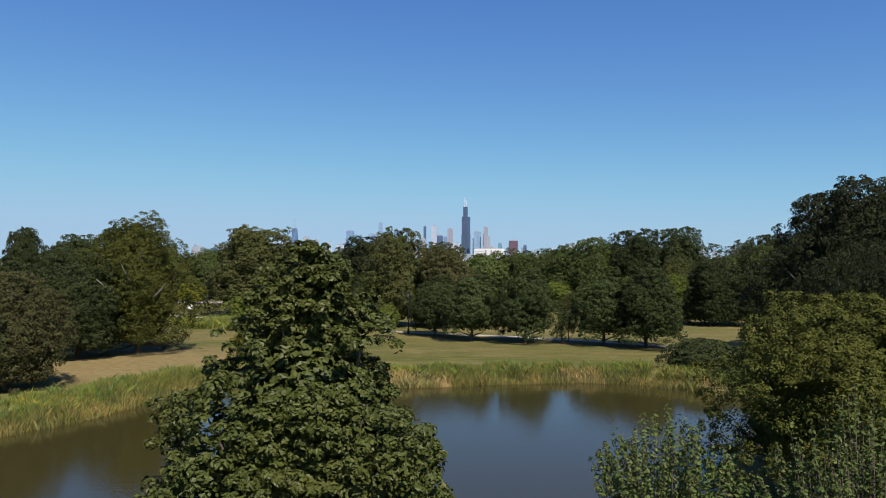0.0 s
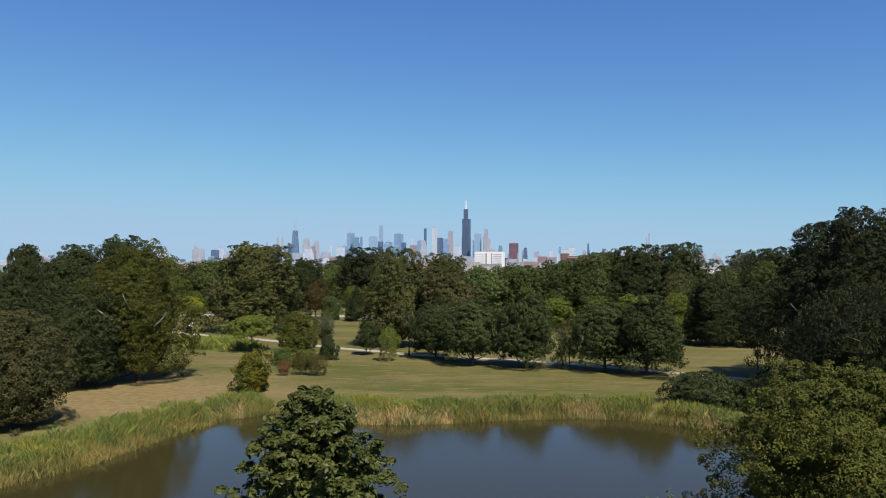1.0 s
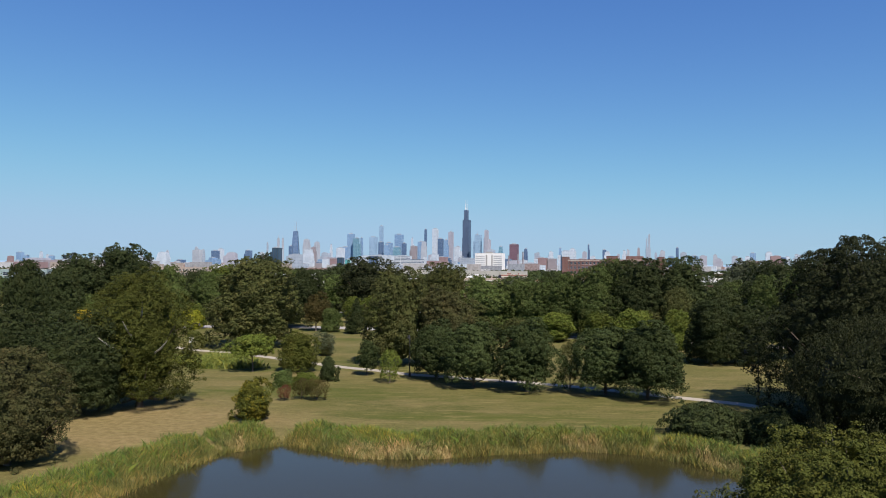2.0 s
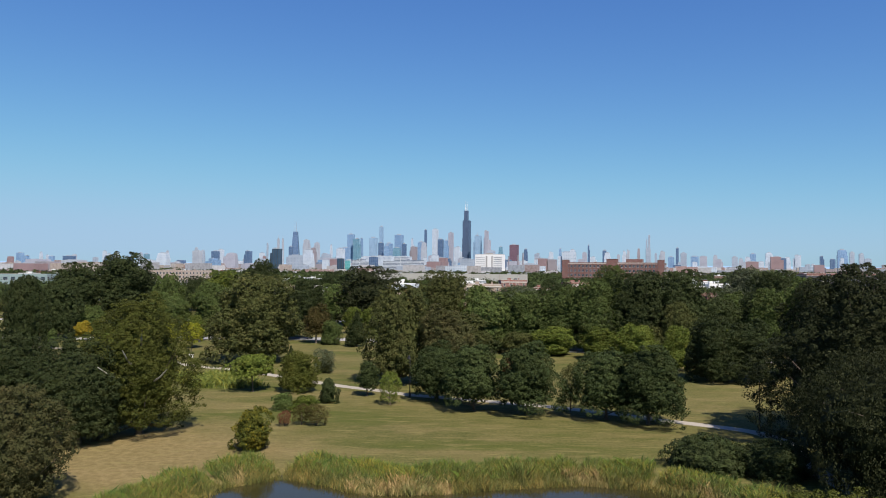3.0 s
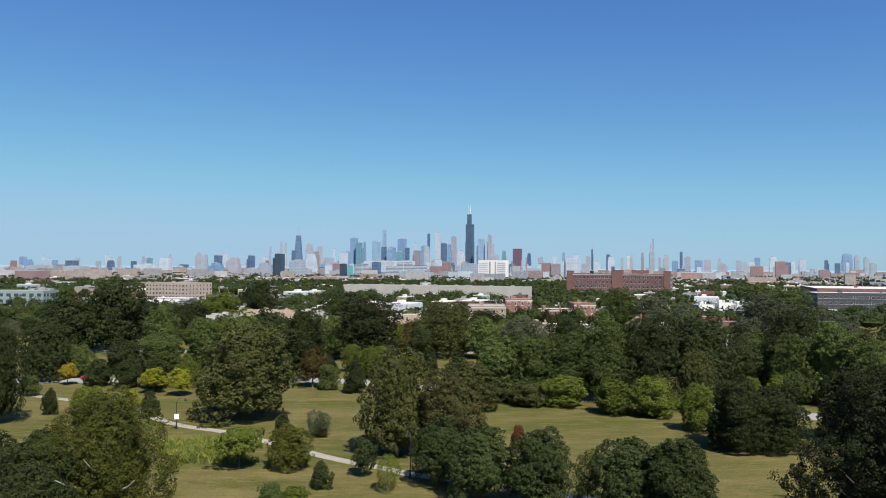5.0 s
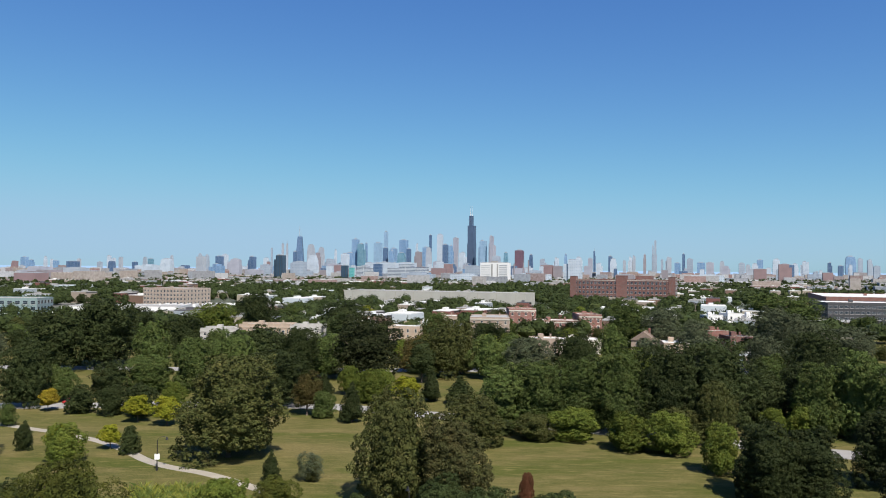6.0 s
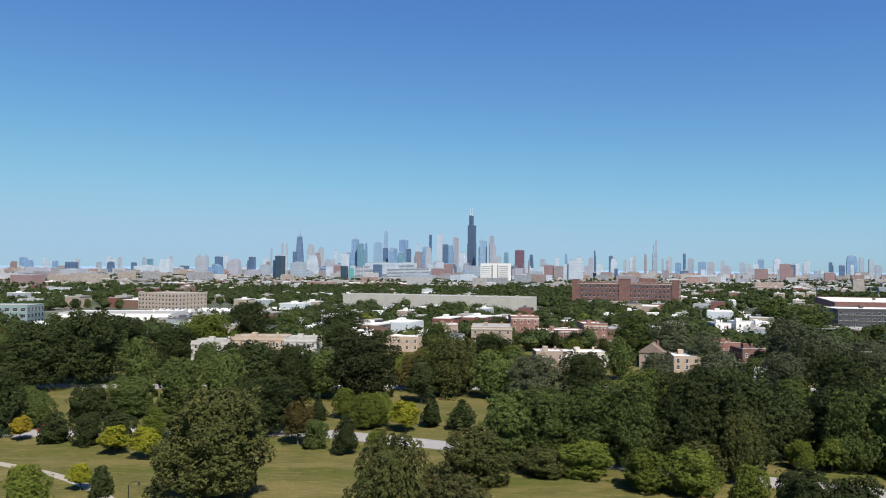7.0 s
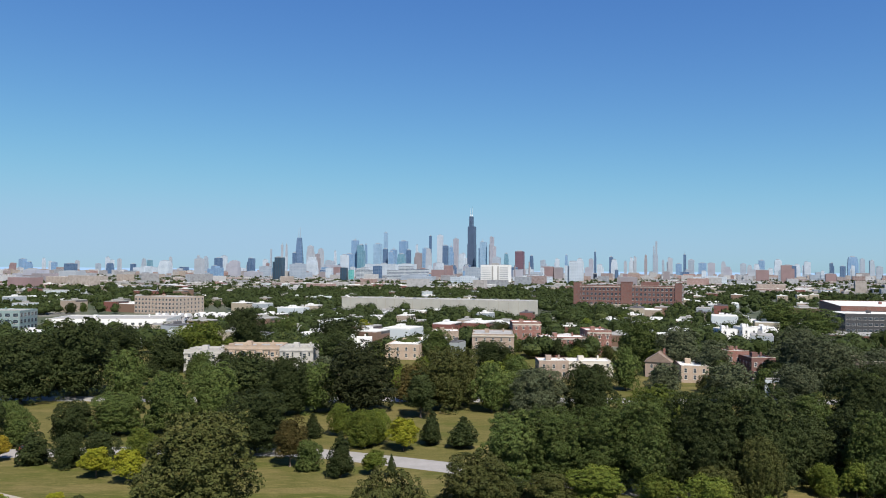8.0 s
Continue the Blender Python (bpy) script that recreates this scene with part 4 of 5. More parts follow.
# the white hospital block with dark upright slots, and its low wings
hosp = thing("hospital", pose(128, 2130, 0, 0, 0, GRID) @ Matrix.Diagonal((0.92, 1, 1, 1)), "bright white hospital block with dark upright window slots", "building")
part("wall", boxed((-44, 44, 0, 30, 0, 57)), WHITE, hosp)
for x0, x1 in ((-9, -4), (9, 13)):
    part("slot", boxed((x0, x1, -0.4, 0.5, 4, 53)), GREY_ROOF, hosp)
for z in range(6, 54, 6):
    part("window_band", boxed((16, 42, -0.3, 0.4, z, z + 2.2)), METAL, hosp)
    part("window_band", boxed((-42, -12, -0.3, 0.4, z, z + 1.4)), METAL, hosp)
part("roof", boxed((-40, 40, 4, 26, 57, 58), (-12, 8, 8, 20, 58, 62)), GREY_ROOF, hosp)

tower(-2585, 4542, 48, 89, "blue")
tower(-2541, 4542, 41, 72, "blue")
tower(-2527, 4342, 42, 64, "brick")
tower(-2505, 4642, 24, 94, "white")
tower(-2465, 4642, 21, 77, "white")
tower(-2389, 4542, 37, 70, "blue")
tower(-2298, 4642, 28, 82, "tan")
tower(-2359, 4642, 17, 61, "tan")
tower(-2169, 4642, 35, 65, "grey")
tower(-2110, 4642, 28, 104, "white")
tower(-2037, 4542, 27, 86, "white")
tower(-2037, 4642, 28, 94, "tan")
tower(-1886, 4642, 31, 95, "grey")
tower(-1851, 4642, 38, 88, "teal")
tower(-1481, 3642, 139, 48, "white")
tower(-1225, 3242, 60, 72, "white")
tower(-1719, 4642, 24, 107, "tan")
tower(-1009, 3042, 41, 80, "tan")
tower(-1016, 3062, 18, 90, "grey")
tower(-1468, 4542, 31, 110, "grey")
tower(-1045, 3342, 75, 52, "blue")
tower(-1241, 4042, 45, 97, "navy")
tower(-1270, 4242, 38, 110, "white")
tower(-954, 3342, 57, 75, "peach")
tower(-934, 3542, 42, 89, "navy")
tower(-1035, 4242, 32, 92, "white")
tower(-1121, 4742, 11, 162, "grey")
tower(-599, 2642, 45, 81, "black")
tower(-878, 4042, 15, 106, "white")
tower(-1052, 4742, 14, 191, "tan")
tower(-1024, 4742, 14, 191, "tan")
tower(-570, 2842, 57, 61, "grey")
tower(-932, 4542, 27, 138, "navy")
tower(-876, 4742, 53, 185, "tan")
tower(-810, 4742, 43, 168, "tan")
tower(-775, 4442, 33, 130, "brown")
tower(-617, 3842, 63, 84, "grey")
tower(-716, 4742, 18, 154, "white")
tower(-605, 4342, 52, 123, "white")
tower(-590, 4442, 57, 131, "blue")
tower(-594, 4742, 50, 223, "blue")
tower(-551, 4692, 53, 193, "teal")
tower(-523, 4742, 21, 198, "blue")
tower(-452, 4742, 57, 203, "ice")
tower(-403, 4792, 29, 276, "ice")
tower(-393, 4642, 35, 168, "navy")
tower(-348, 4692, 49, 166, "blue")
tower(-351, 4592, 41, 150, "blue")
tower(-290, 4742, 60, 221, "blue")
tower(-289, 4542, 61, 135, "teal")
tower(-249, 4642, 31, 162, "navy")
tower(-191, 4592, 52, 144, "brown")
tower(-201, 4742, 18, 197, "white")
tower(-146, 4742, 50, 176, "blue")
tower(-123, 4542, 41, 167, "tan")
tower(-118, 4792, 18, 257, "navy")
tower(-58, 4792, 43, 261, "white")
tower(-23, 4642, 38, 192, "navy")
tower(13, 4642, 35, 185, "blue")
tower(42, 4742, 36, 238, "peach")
tower(83, 4542, 51, 141, "white")
tower(205, 4692, 60, 219, "ice")
tower(260, 4642, 35, 246, "peach")
tower(283, 4642, 17, 187, "peach")
tower(267, 4242, 51, 114, "grey")
tower(345, 4542, 31, 143, "teal")
tower(406, 4342, 59, 152, "maroon")
tower(497, 4542, 27, 131, "navy")
tower(544, 4342, 42, 101, "grey")
tower(606, 4242, 32, 107, "white")
tower(723, 4642, 21, 138, "blue")
tower(415, 2542, 70, 73, "white")
tower(448, 2602, 29, 82, "white")
tower(836, 4442, 30, 111, "peach")
tower(900, 4642, 14, 160, "navy")
tower(728, 3642, 35, 74, "white")
tower(976, 4542, 27, 127, "navy")
tower(884, 4042, 39, 103, "white")
tower(1061, 4542, 20, 101, "tan")
tower(1095, 4542, 27, 121, "white")
tower(1117, 4542, 24, 128, "tan")
tower(1184, 4542, 20, 139, "brown")
tower(1260, 4642, 10, 197, "grey")
tower(1275, 4642, 14, 225, "grey")
tower(1269, 4642, 35, 142, "grey")
tower(1288, 4542, 17, 109, "grey")
tower(1297, 4442, 40, 121, "tan")
tower(1289, 4242, 38, 86, "blue")
tower(1481, 4742, 21, 149, "navy")
tower(1456, 4542, 41, 114, "grey")
tower(1490, 4442, 53, 93, "blue")
tower(1507, 4342, 49, 92, "peach")
tower(1650, 4542, 34, 101, "tan")
tower(1690, 4342, 39, 90, "grey")
tower(1726, 4342, 33, 80, "tan")
tower(1643, 4042, 39, 84, "white")
tower(1878, 4542, 41, 113, "blue")
tower(1846, 4242, 48, 112, "white")
tower(1255, 3042, 57, 51, "brick")
tower(1644, 3642, 54, 75, "navy")
tower(1858, 4042, 39, 85, "white")
tower(2051, 4342, 52, 102, "white")
tower(2196, 4342, 29, 97, "navy")
tower(2259, 4342, 33, 81, "navy")
tower(2156, 4042, 60, 127, "blue")
tower(2371, 4342, 29, 121, "grey")
tower(2428, 4342, 33, 114, "grey")
tower(2045, 3842, 23, 79, "white")
tower(40, 2142, 92, 25, "white")
tower(237, 2192, 130, 28, "white")
tower(-353, 2542, 26, 47, "black")
tower(-326, 2522, 18, 40, "green")
tower(-330, 2942, 80, 50, "stripe")
tower(-270, 3042, 150, 62, "white")
tower(-251, 2642, 33, 54, "navy")
tower(-150, 2642, 167, 53, "stripe")
tower(-107, 2442, 127, 27, "grey")
tower(-43, 3042, 68, 42, "brick")
tower(-191, 3342, 87, 66, "white")
tower(-22, 3342, 75, 62, "brick")
tower(90, 2942, 66, 52, "grey")
tower(280, 3042, 57, 44, "peach")
tower(337, 2942, 55, 36, "grey")
tower(420, 3242, 60, 60, "brick")
tower(451, 1942, 57, 27, "brown")
tower(871, 2542, 125, 29, "white")
tower(-1132, 2042, 136, 34, "peach")
tower(-972, 1942, 65, 32, "tan")
tower(-809, 1442, 63, 22, "brick")
tower(-943, 1742, 103, 27, "brown")
tower(-1440, 4042, 106, 47, "navy")
tower(-1043, 3742, 62, 43, "white")
tower(-850, 3242, 85, 31, "peach")
tower(-866, 3542, 61, 52, "grey")
tower(-738, 4042, 60, 107, "white")
tower(-562, 3642, 68, 60, "peach")
tower(1729, 3542, 93, 44, "grey")

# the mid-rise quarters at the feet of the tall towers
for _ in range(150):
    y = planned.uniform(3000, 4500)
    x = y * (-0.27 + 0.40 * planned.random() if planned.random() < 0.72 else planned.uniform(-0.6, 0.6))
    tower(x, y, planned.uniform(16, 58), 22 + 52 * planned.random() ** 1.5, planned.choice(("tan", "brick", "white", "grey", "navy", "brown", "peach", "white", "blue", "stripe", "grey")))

# ---- the low city between park and skyline ----
built = random.Random(33)
LOW = [facade("red_brick_wall", (0.26, 0.09, 0.065), (0.1, 0.08, 0.08), 2.6, 3.3, 0.45), facade("brown_brick_wall", (0.25, 0.14, 0.09), (0.1, 0.09, 0.09), 2.6, 3.3, 0.45),
       facade("cream_brick_wall", (0.5, 0.39, 0.27), (0.16, 0.14, 0.13), 3.0, 3.3, 0.45), facade("tan_brick_wall", (0.45, 0.33, 0.24), (0.14, 0.12, 0.11), 2.8, 3.3, 0.45),
       facade("white_wall", (0.72, 0.71, 0.68), (0.3, 0.31, 0.33), 4.0, 3.5, 0.4), facade("grey_wall", (0.45, 0.45, 0.44), (0.2, 0.2, 0.2), 4.0, 3.5, 0.4)]
LOW_ROOF = [PALE_ROOF, PALE_ROOF, PALE_ROOF, GREY_ROOF, GREY_ROOF, DARK_ROOF]
LOW_MESH = {}


def low_block(x, y, w, d, h, wall, roof, turn):
    """A small flat-roofed city block, walls and roof deck with parapet."""
    t = thing("city_block", pose(x, y, 0, 0, 0, turn), f"low {wall.name.replace('_', ' ')} block with {roof.name.replace('_', ' ')}", "building", "low city blocks")
    if "wall" not in LOW_MESH:
        for key, bm in (("wall", boxed((-0.5, 0.5, 0, 1, -0.02, 1))), ("roof", boxed((-0.5, 0.5, 0, 1, 0, 1), (-0.2, 0.0, 0.4, 0.7, 1, 4)))):
            me = bpy.data.meshes.new(key)
            bm.to_mesh(me)
            bm.free()
            me.materials.append(GREY_ROOF)
            LOW_MESH[key] = me
    for key, mat, m in (("wall", wall, Matrix.Diagonal((w, d, h, 1))), ("roof", roof, Matrix.Translation((0, 0.3, h)) @ Matrix.Diagonal((w - 0.6, d - 0.6, 0.5, 1)))):
        ob = child(key, LOW_MESH[key], t, m)
        ob.material_slots[0].link = "OBJECT"
        ob.material_slots[0].material = mat
    return t


# blocks whose roofs show among the trees by the park
for x, y, w, d, h, wall, roof in ((-63, 604, 38, 45, 4.2, 0, 0), (-48, 676, 43, 45, 4.8, 5, 0), (-117, 587, 25, 30, 4.9, 4, 0), (-159, 728, 44, 40, 4.1, 0, 0), (79, 536, 19, 22, 5.2, 0, 0),
                               (31, 532, 16, 22, 6.7, 1, 0), (15, 503, 15, 24, 9.4, 0, 0), (-29, 545, 14, 26, 6.8, 1, 3), (-26, 471, 10, 22, 5.2, 5, 3), (114, 577, 13, 22, 6.9, 4, 0),
                               (162, 561, 9, 18, 5.9, 5, 3), (110, 293, 9, 14, 5.9, 4, 3), (89, 390, 7, 12, 6.8, 4, 0), (2, 408, 6, 10, 6.6, 5, 5),
                               (-95, 491, 10, 14, 6.8, 4, 3)):
    low_block(x, y, w, d, h, LOW[wall], LOW_ROOF[roof], GRID)


houses = [(o.location.x, o.location.y) for o in scene.objects if o.parent is None and o.type == "EMPTY" and 280 < o.location.y < 480]
TAKEN = [(o.location.x, o.location.y) for o in scene.objects if o.parent is None and o.type == "EMPTY" and 300 < o.location.y < 900]


def spare(x, y, gap):
    if abs(x + 4) < 125 and 705 < y < 870 or 115 < x < 262 and 795 < y < 910 or 236 < x < 440 and 470 < y < 760 or -345 < x < -170 and 500 < y < 712 or -300 < x < -235 and 700 < y < 780:
        return False
    return all(math.hypot(x - a, y - b) > gap for a, b in TAKEN)


count = 0
while count < 275:
    y = 420 + 1400 * built.random() ** 1.55
    x = built.uniform(-0.68, 0.68) * (y + 60)
    if not spare(x, y, 20):
        continue
    TAKEN.append((x, y))
    wide = built.random() < 0.3
    w, d = (built.uniform(25, 55), built.uniform(20, 40)) if wide else (built.uniform(9, 18), built.uniform(14, 24))
    low_block(x, y, w, d, built.uniform(4.5, 7) if wide else built.uniform(6, 10.5), built.choice(LOW), built.choice(LOW_ROOF), GRID + built.uniform(-3, 3))
    count += 1

# the blocks too far and many to tell apart
FAR_BLOCKS, nt, b = nodes_of("far_blocks")
geo = nt.nodes.new("ShaderNodeNewGeometry").outputs["Random Per Island"]
tone = ramp(nt, geo, (0.0, (0.2, 0.1, 0.085)), (0.2, (0.25, 0.2, 0.16)), (0.4, (0.27, 0.27, 0.27)), (0.55, (0.4, 0.4, 0.41)), (0.7, (0.14, 0.17, 0.21)), (0.85, (0.21, 0.21, 0.22)), (1.0, (0.17, 0.11, 0.1)))
nt.links.new(mixed(nt, 0.2, tone, ramp(nt, noisy(nt, 0.2), (0.35, (0.08, 0.08, 0.09)), (0.6, (0.5, 0.5, 0.5)))), b.inputs["Base Color"])
b.inputs["Roughness"].default_value = 0.9
rng = np.random.default_rng(4)
n = 1900
y = 1400 + 3300 * rng.uniform(0, 1, n) ** 0.9
x = rng.uniform(-0.68, 0.68, n) * y
w, d = rng.uniform(12, 55, n), rng.uniform(14, 40, n)
h = rng.uniform(5, 10, n) + np.where(rng.uniform(0, 1, n) < 0.1, rng.uniform(5, 20, n), 0)
# the closer-built belt at the feet of the towers
m = 900
x, y = np.r_[x, rng.uniform(-0.66, 0.66, m) * 4300], np.r_[y, rng.uniform(3500, 4420, m)]
w, d, h = np.r_[w, rng.uniform(12, 60, m)], np.r_[d, rng.uniform(12, 30, m)], np.r_[h, 12 + 20 * rng.uniform(0, 1, m) ** 1.6 + np.where(rng.uniform(0, 1, m) < 0.08, 12, 0)]
n += m
ox, oy = np.stack([-w / 2, w / 2, w / 2, -w / 2], 1), np.stack([0 * d, 0 * d, d, d], 1)
ca, sa = math.cos(radians(GRID)), math.sin(radians(GRID))
cx, cy = x[:, None] + ox * ca - oy * sa, y[:, None] + ox * sa + oy * ca
low = np.stack([cx, cy, np.zeros_like(cx) - 0.1], -1)
high = np.stack([cx, cy, np.repeat(h[:, None], 4, 1)], -1)
v = np.concatenate([low, high], 1).reshape(-1, 3)
base = (np.arange(n) * 8)[:, None, None]
f = (np.array([[0, 1, 5, 4], [1, 2, 6, 5], [2, 3, 7, 6], [3, 0, 4, 7], [4, 5, 6, 7]])[None] + base).reshape(-1, 4)
far_mesh = mesh_of("city_blocks", v, f, [FAR_BLOCKS, PALE_ROOF, GREY_ROOF])
far_mesh.polygons.foreach_set("material_index", np.stack([np.zeros(n)] * 4 + [1 + (rng.uniform(0, 1, n) < 0.45)], 1).ravel().astype(np.int32))
tagged(new("city_blocks", far_mesh), "low brick and concrete city blocks stretching towards the skyline", "buildings", kind="stuff")

# street trees near the park
count = 0
while count < 120:
    y = 298 + 560 * built.random() ** 1.45
    x = built.uniform(-0.66, 0.66) * (y + 40)
    if not spare(x, y, 7.5):
        continue
    TAKEN.append((x, y))
    h = built.uniform(6.5, 12)
    plant(built.choice(["round", "round", "oval", "round"]), built.choice(["dark", "mid", "mid", "grey", "olive", "light", "dark"]), x, y, h, h * built.uniform(0.36, 0.55), "street trees",
          "standing between city blocks")
    count += 1

# tree tops farther off, uncountable
rng = np.random.default_rng(6)
n = 4600
y = 400 + 3800 * rng.uniform(0, 1, n) ** 1.8
x = rng.uniform(-0.68, 0.68, n) * y
band = np.sin(x * 0.011 + 1.3) + np.sin(y * 0.006 + x * 0.004)
ok = band > -0.75
x, y = x[ok], y[ok]
for x0, x1, y0, y1, m in ((-170, 190, 800, 1060, 330), (-420, -232, 590, 715, 120), (-420, -300, 570, 900, 110), (-620, -290, 800, 1000, 240), (-300, -100, 790, 1000, 150), (-330, -130, 1000, 1250, 120), (95, 330, 425, 800, 330), (-160, 30, 430, 690, 170), (-230, 120, 1150, 1500, 260), (120, 420, 900, 1300, 180)):
    x, y = np.r_[x, rng.uniform(x0, x1, m)], np.r_[y, rng.uniform(y0, y1, m)]
ok = ~((np.abs(x + 6) < 112) & (np.abs(y - 785 + 0.334 * (x + 6)) < 44)) & ~((x > 125) & (x < 262) & (np.abs(y - 852 + 0.36 * (x - 188)) < 38)) & ~((x > 236) & (x < 440) & (y > 490) & (y < 760)) & ~((x < -232) & (x > -300) & (y > 700) & (y < 780)) & ~((x < -172) & (x > -350) & (y > 500) & (y < 708))
x, y = x[ok], y[ok]
for a, b in TAKEN:
    ok = np.hypot(x - a, y - b - 6) > 13
    x, y = x[ok], y[ok]
parts, count = [], 0
x2, y2 = rng.uniform(-0.68, 0.68, 5200), 1150 + 3500 * rng.uniform(0, 1, 5200) ** 1.2
x2 = x2 * y2
ok = np.sin(x2 * 0.004 + 0.7) + np.sin(y2 * 0.0065 + x2 * 0.0015) + 0.5 * np.sin(x2 * 0.013) > -0.5
x, y = np.r_[x, x2[ok]], np.r_[y, y2[ok]]
for y0, y1, k, leaf in ((0, 760, 150, 1.3), (760, 1300, 60, 2.2), (1300, 9000, 18, 4.4)):
    ok = (y >= y0) & (y < y1)
    n = int(ok.sum())
    r, hh = rng.uniform(4.0, 8.0, n), rng.uniform(7, 12.5, n)
    d = unit(rng.normal(size=(n, k, 3)) + np.array([0, 0, 0.4]))
    lump = 1 + 0.22 * np.sin(d @ np.array([3.1, 1.7, 2.2]) * 2.1 + rng.uniform(0, 6, (n, 1)))[..., None]
    size = np.stack([r, r, hh * 0.46], 1)[:, None]
    mid = np.stack([x[ok], y[ok], hh * 0.54], 1)[:, None]
    pos = mid + d * size * lump * rng.uniform(0.72, 1.0, (n, k, 1))
    nrm = unit(d + rng.normal(size=d.shape) * 0.3)
    v, f = leaf_quads(rng, pos.reshape(-1, 3), nrm.reshape(-1, 3), leaf, leaf * 0.78)
    parts.append((v, f + count))
    count += len(v)
    # each crown's dense heart
    rings, spokes = 5, 7
    lat, lon = np.meshgrid(np.linspace(-1.3, 1.3, rings), np.arange(spokes) * 2 * math.pi / spokes, indexing="ij")
    ball = np.stack([np.cos(lat) * np.cos(lon), np.cos(lat) * np.sin(lon), np.sin(lat)], -1).reshape(1, -1, 3)
    v = (mid + ball * size * 0.76 * rng.uniform(0.85, 1.12, (n, rings * spokes, 1))).reshape(-1, 3)
    ij = np.arange(rings * spokes).reshape(rings, spokes)
    nxt = np.roll(ij, -1, 1)
    quad = np.stack([ij[:-1], nxt[:-1], nxt[1:], ij[1:]], -1).reshape(1, -1, 4)
    f = (quad + (np.arange(n) * rings * spokes)[:, None, None]).reshape(-1, 4)
    parts.append((v, f + count))
    count += len(v)
v, f = np.concatenate([a for a, _ in parts]), np.concatenate([a for _, a in parts])
tagged(new("far_woods", mesh_of("far_woods", v, f, [LEAF["blue"]])), "green street-tree crowns among far city blocks", "trees", kind="stuff")

# glowing backdrop strip: lake and horizon haze beyond the city put into one colour
LAKE, nt, b = nodes_of("lake_haze_glow")
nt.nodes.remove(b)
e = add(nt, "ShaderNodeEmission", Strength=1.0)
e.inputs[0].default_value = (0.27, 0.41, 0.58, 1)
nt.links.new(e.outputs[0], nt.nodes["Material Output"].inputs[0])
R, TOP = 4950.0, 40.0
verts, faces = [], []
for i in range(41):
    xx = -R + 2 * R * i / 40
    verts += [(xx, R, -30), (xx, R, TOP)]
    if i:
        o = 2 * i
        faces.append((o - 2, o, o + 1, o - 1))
tagged(new("backdrop", mesh_of("backdrop", verts, faces, [LAKE])), "glowing blue strip standing in for the hazy lake on the horizon", "backdrop", kind="structure")

# ---- lamps ----
def park_lamp(x, y, h, turn, sign=False, label="black iron park lamp post with a curved arm"):
    t = thing("street_lamp", pose(x, y, 0, 0, 0, turn), label, "lamp post", "park lamps")
    bm = bmesh.new()
    bmesh.ops.create_cone(bm, cap_ends=True, segments=12, radius1=0.22, radius2=0.14, depth=0.9, matrix=Matrix.Translation((0, 0, 0.4)))
    part("base", bm, IRON, t)
    arc = [Vector((0, 0, z)) for z in (0.8, h * 0.45, h * 0.86)] + [Vector((0.9 - 0.9 * math.cos(a), 0, h * 0.86 + (h * 0.14) * math.sin(a))) for a in (0.4, 0.8, 1.2, 1.57)] + [Vector((1.5, 0, h * 0.985))]
    child("pole", tubes("pole", [(arc, [0.1, 0.08, 0.065, 0.05, 0.045, 0.04, 0.04, 0.04])], [IRON], 8), t)
    bm = bmesh.new()
    bmesh.ops.create_cone(bm, cap_ends=True, segments=12, radius1=0.27, radius2=0.1, depth=0.5, matrix=Matrix.Translation((1.55, 0, h * 0.985 - 0.25)))
    part("lamp_head", bm, IRON, t)
    if sign:
        part("sign", boxed((-0.42, 0.42, -0.16, -0.12, 1.9, 2.85)), WHITE, t, "small white notice board")
        part("sign", boxed((-0.42, 0.42, 0.12, 0.16, 1.9, 2.85)), WHITE, t, "small white notice board")
    return t


park_lamp(-50.5, 151.6, 5.8, 15, True, "black iron park lamp post with white notices")
park_lamp(-5.1, 119.9, 6.5, 100)
park_lamp(40.7, 97.3, 7.2, 170)


# ---- parked cars ----
def car(x, y, turn, paint, label):
    t = thing("car", pose(x, y, 0.02, 0, 0, turn), label, "car", "parked cars")
    bm = bmesh.new()
    box(bm, -2.2, 2.2, -0.88, 0.88, 0.35, 0.95, 0.15)
    part("body", bm, paint, t)
    bm = bmesh.new()
    r = bmesh.ops.create_cube(bm, size=1.0, matrix=Matrix.LocRotScale((-0.2, 0, 1.2), None, (2.5, 1.55, 0.55)))
    for v in r["verts"]:
        if v.co.z > 1.2:
            v.co.x = -0.2 + (v.co.x + 0.2) * 0.68
            v.co.y *= 0.85
    part("cabin", bm, PANE, t)
    part("roof", boxed((-1.02, 0.62, -0.64, 0.64, 1.475, 1.52)), paint, t)
    for wx in (-1.35, 1.35):
        for wy in (-0.8, 0.8):
            bm = bmesh.new()
            bmesh.ops.create_cone(bm, cap_ends=True, segments=14, radius1=0.33, radius2=0.33, depth=0.22, matrix=Matrix.Translation((wx, wy, 0.33)) @ Matrix.Rotation(radians(90), 4, "X"))
            part("wheel", bm, IRON, t)
    return t


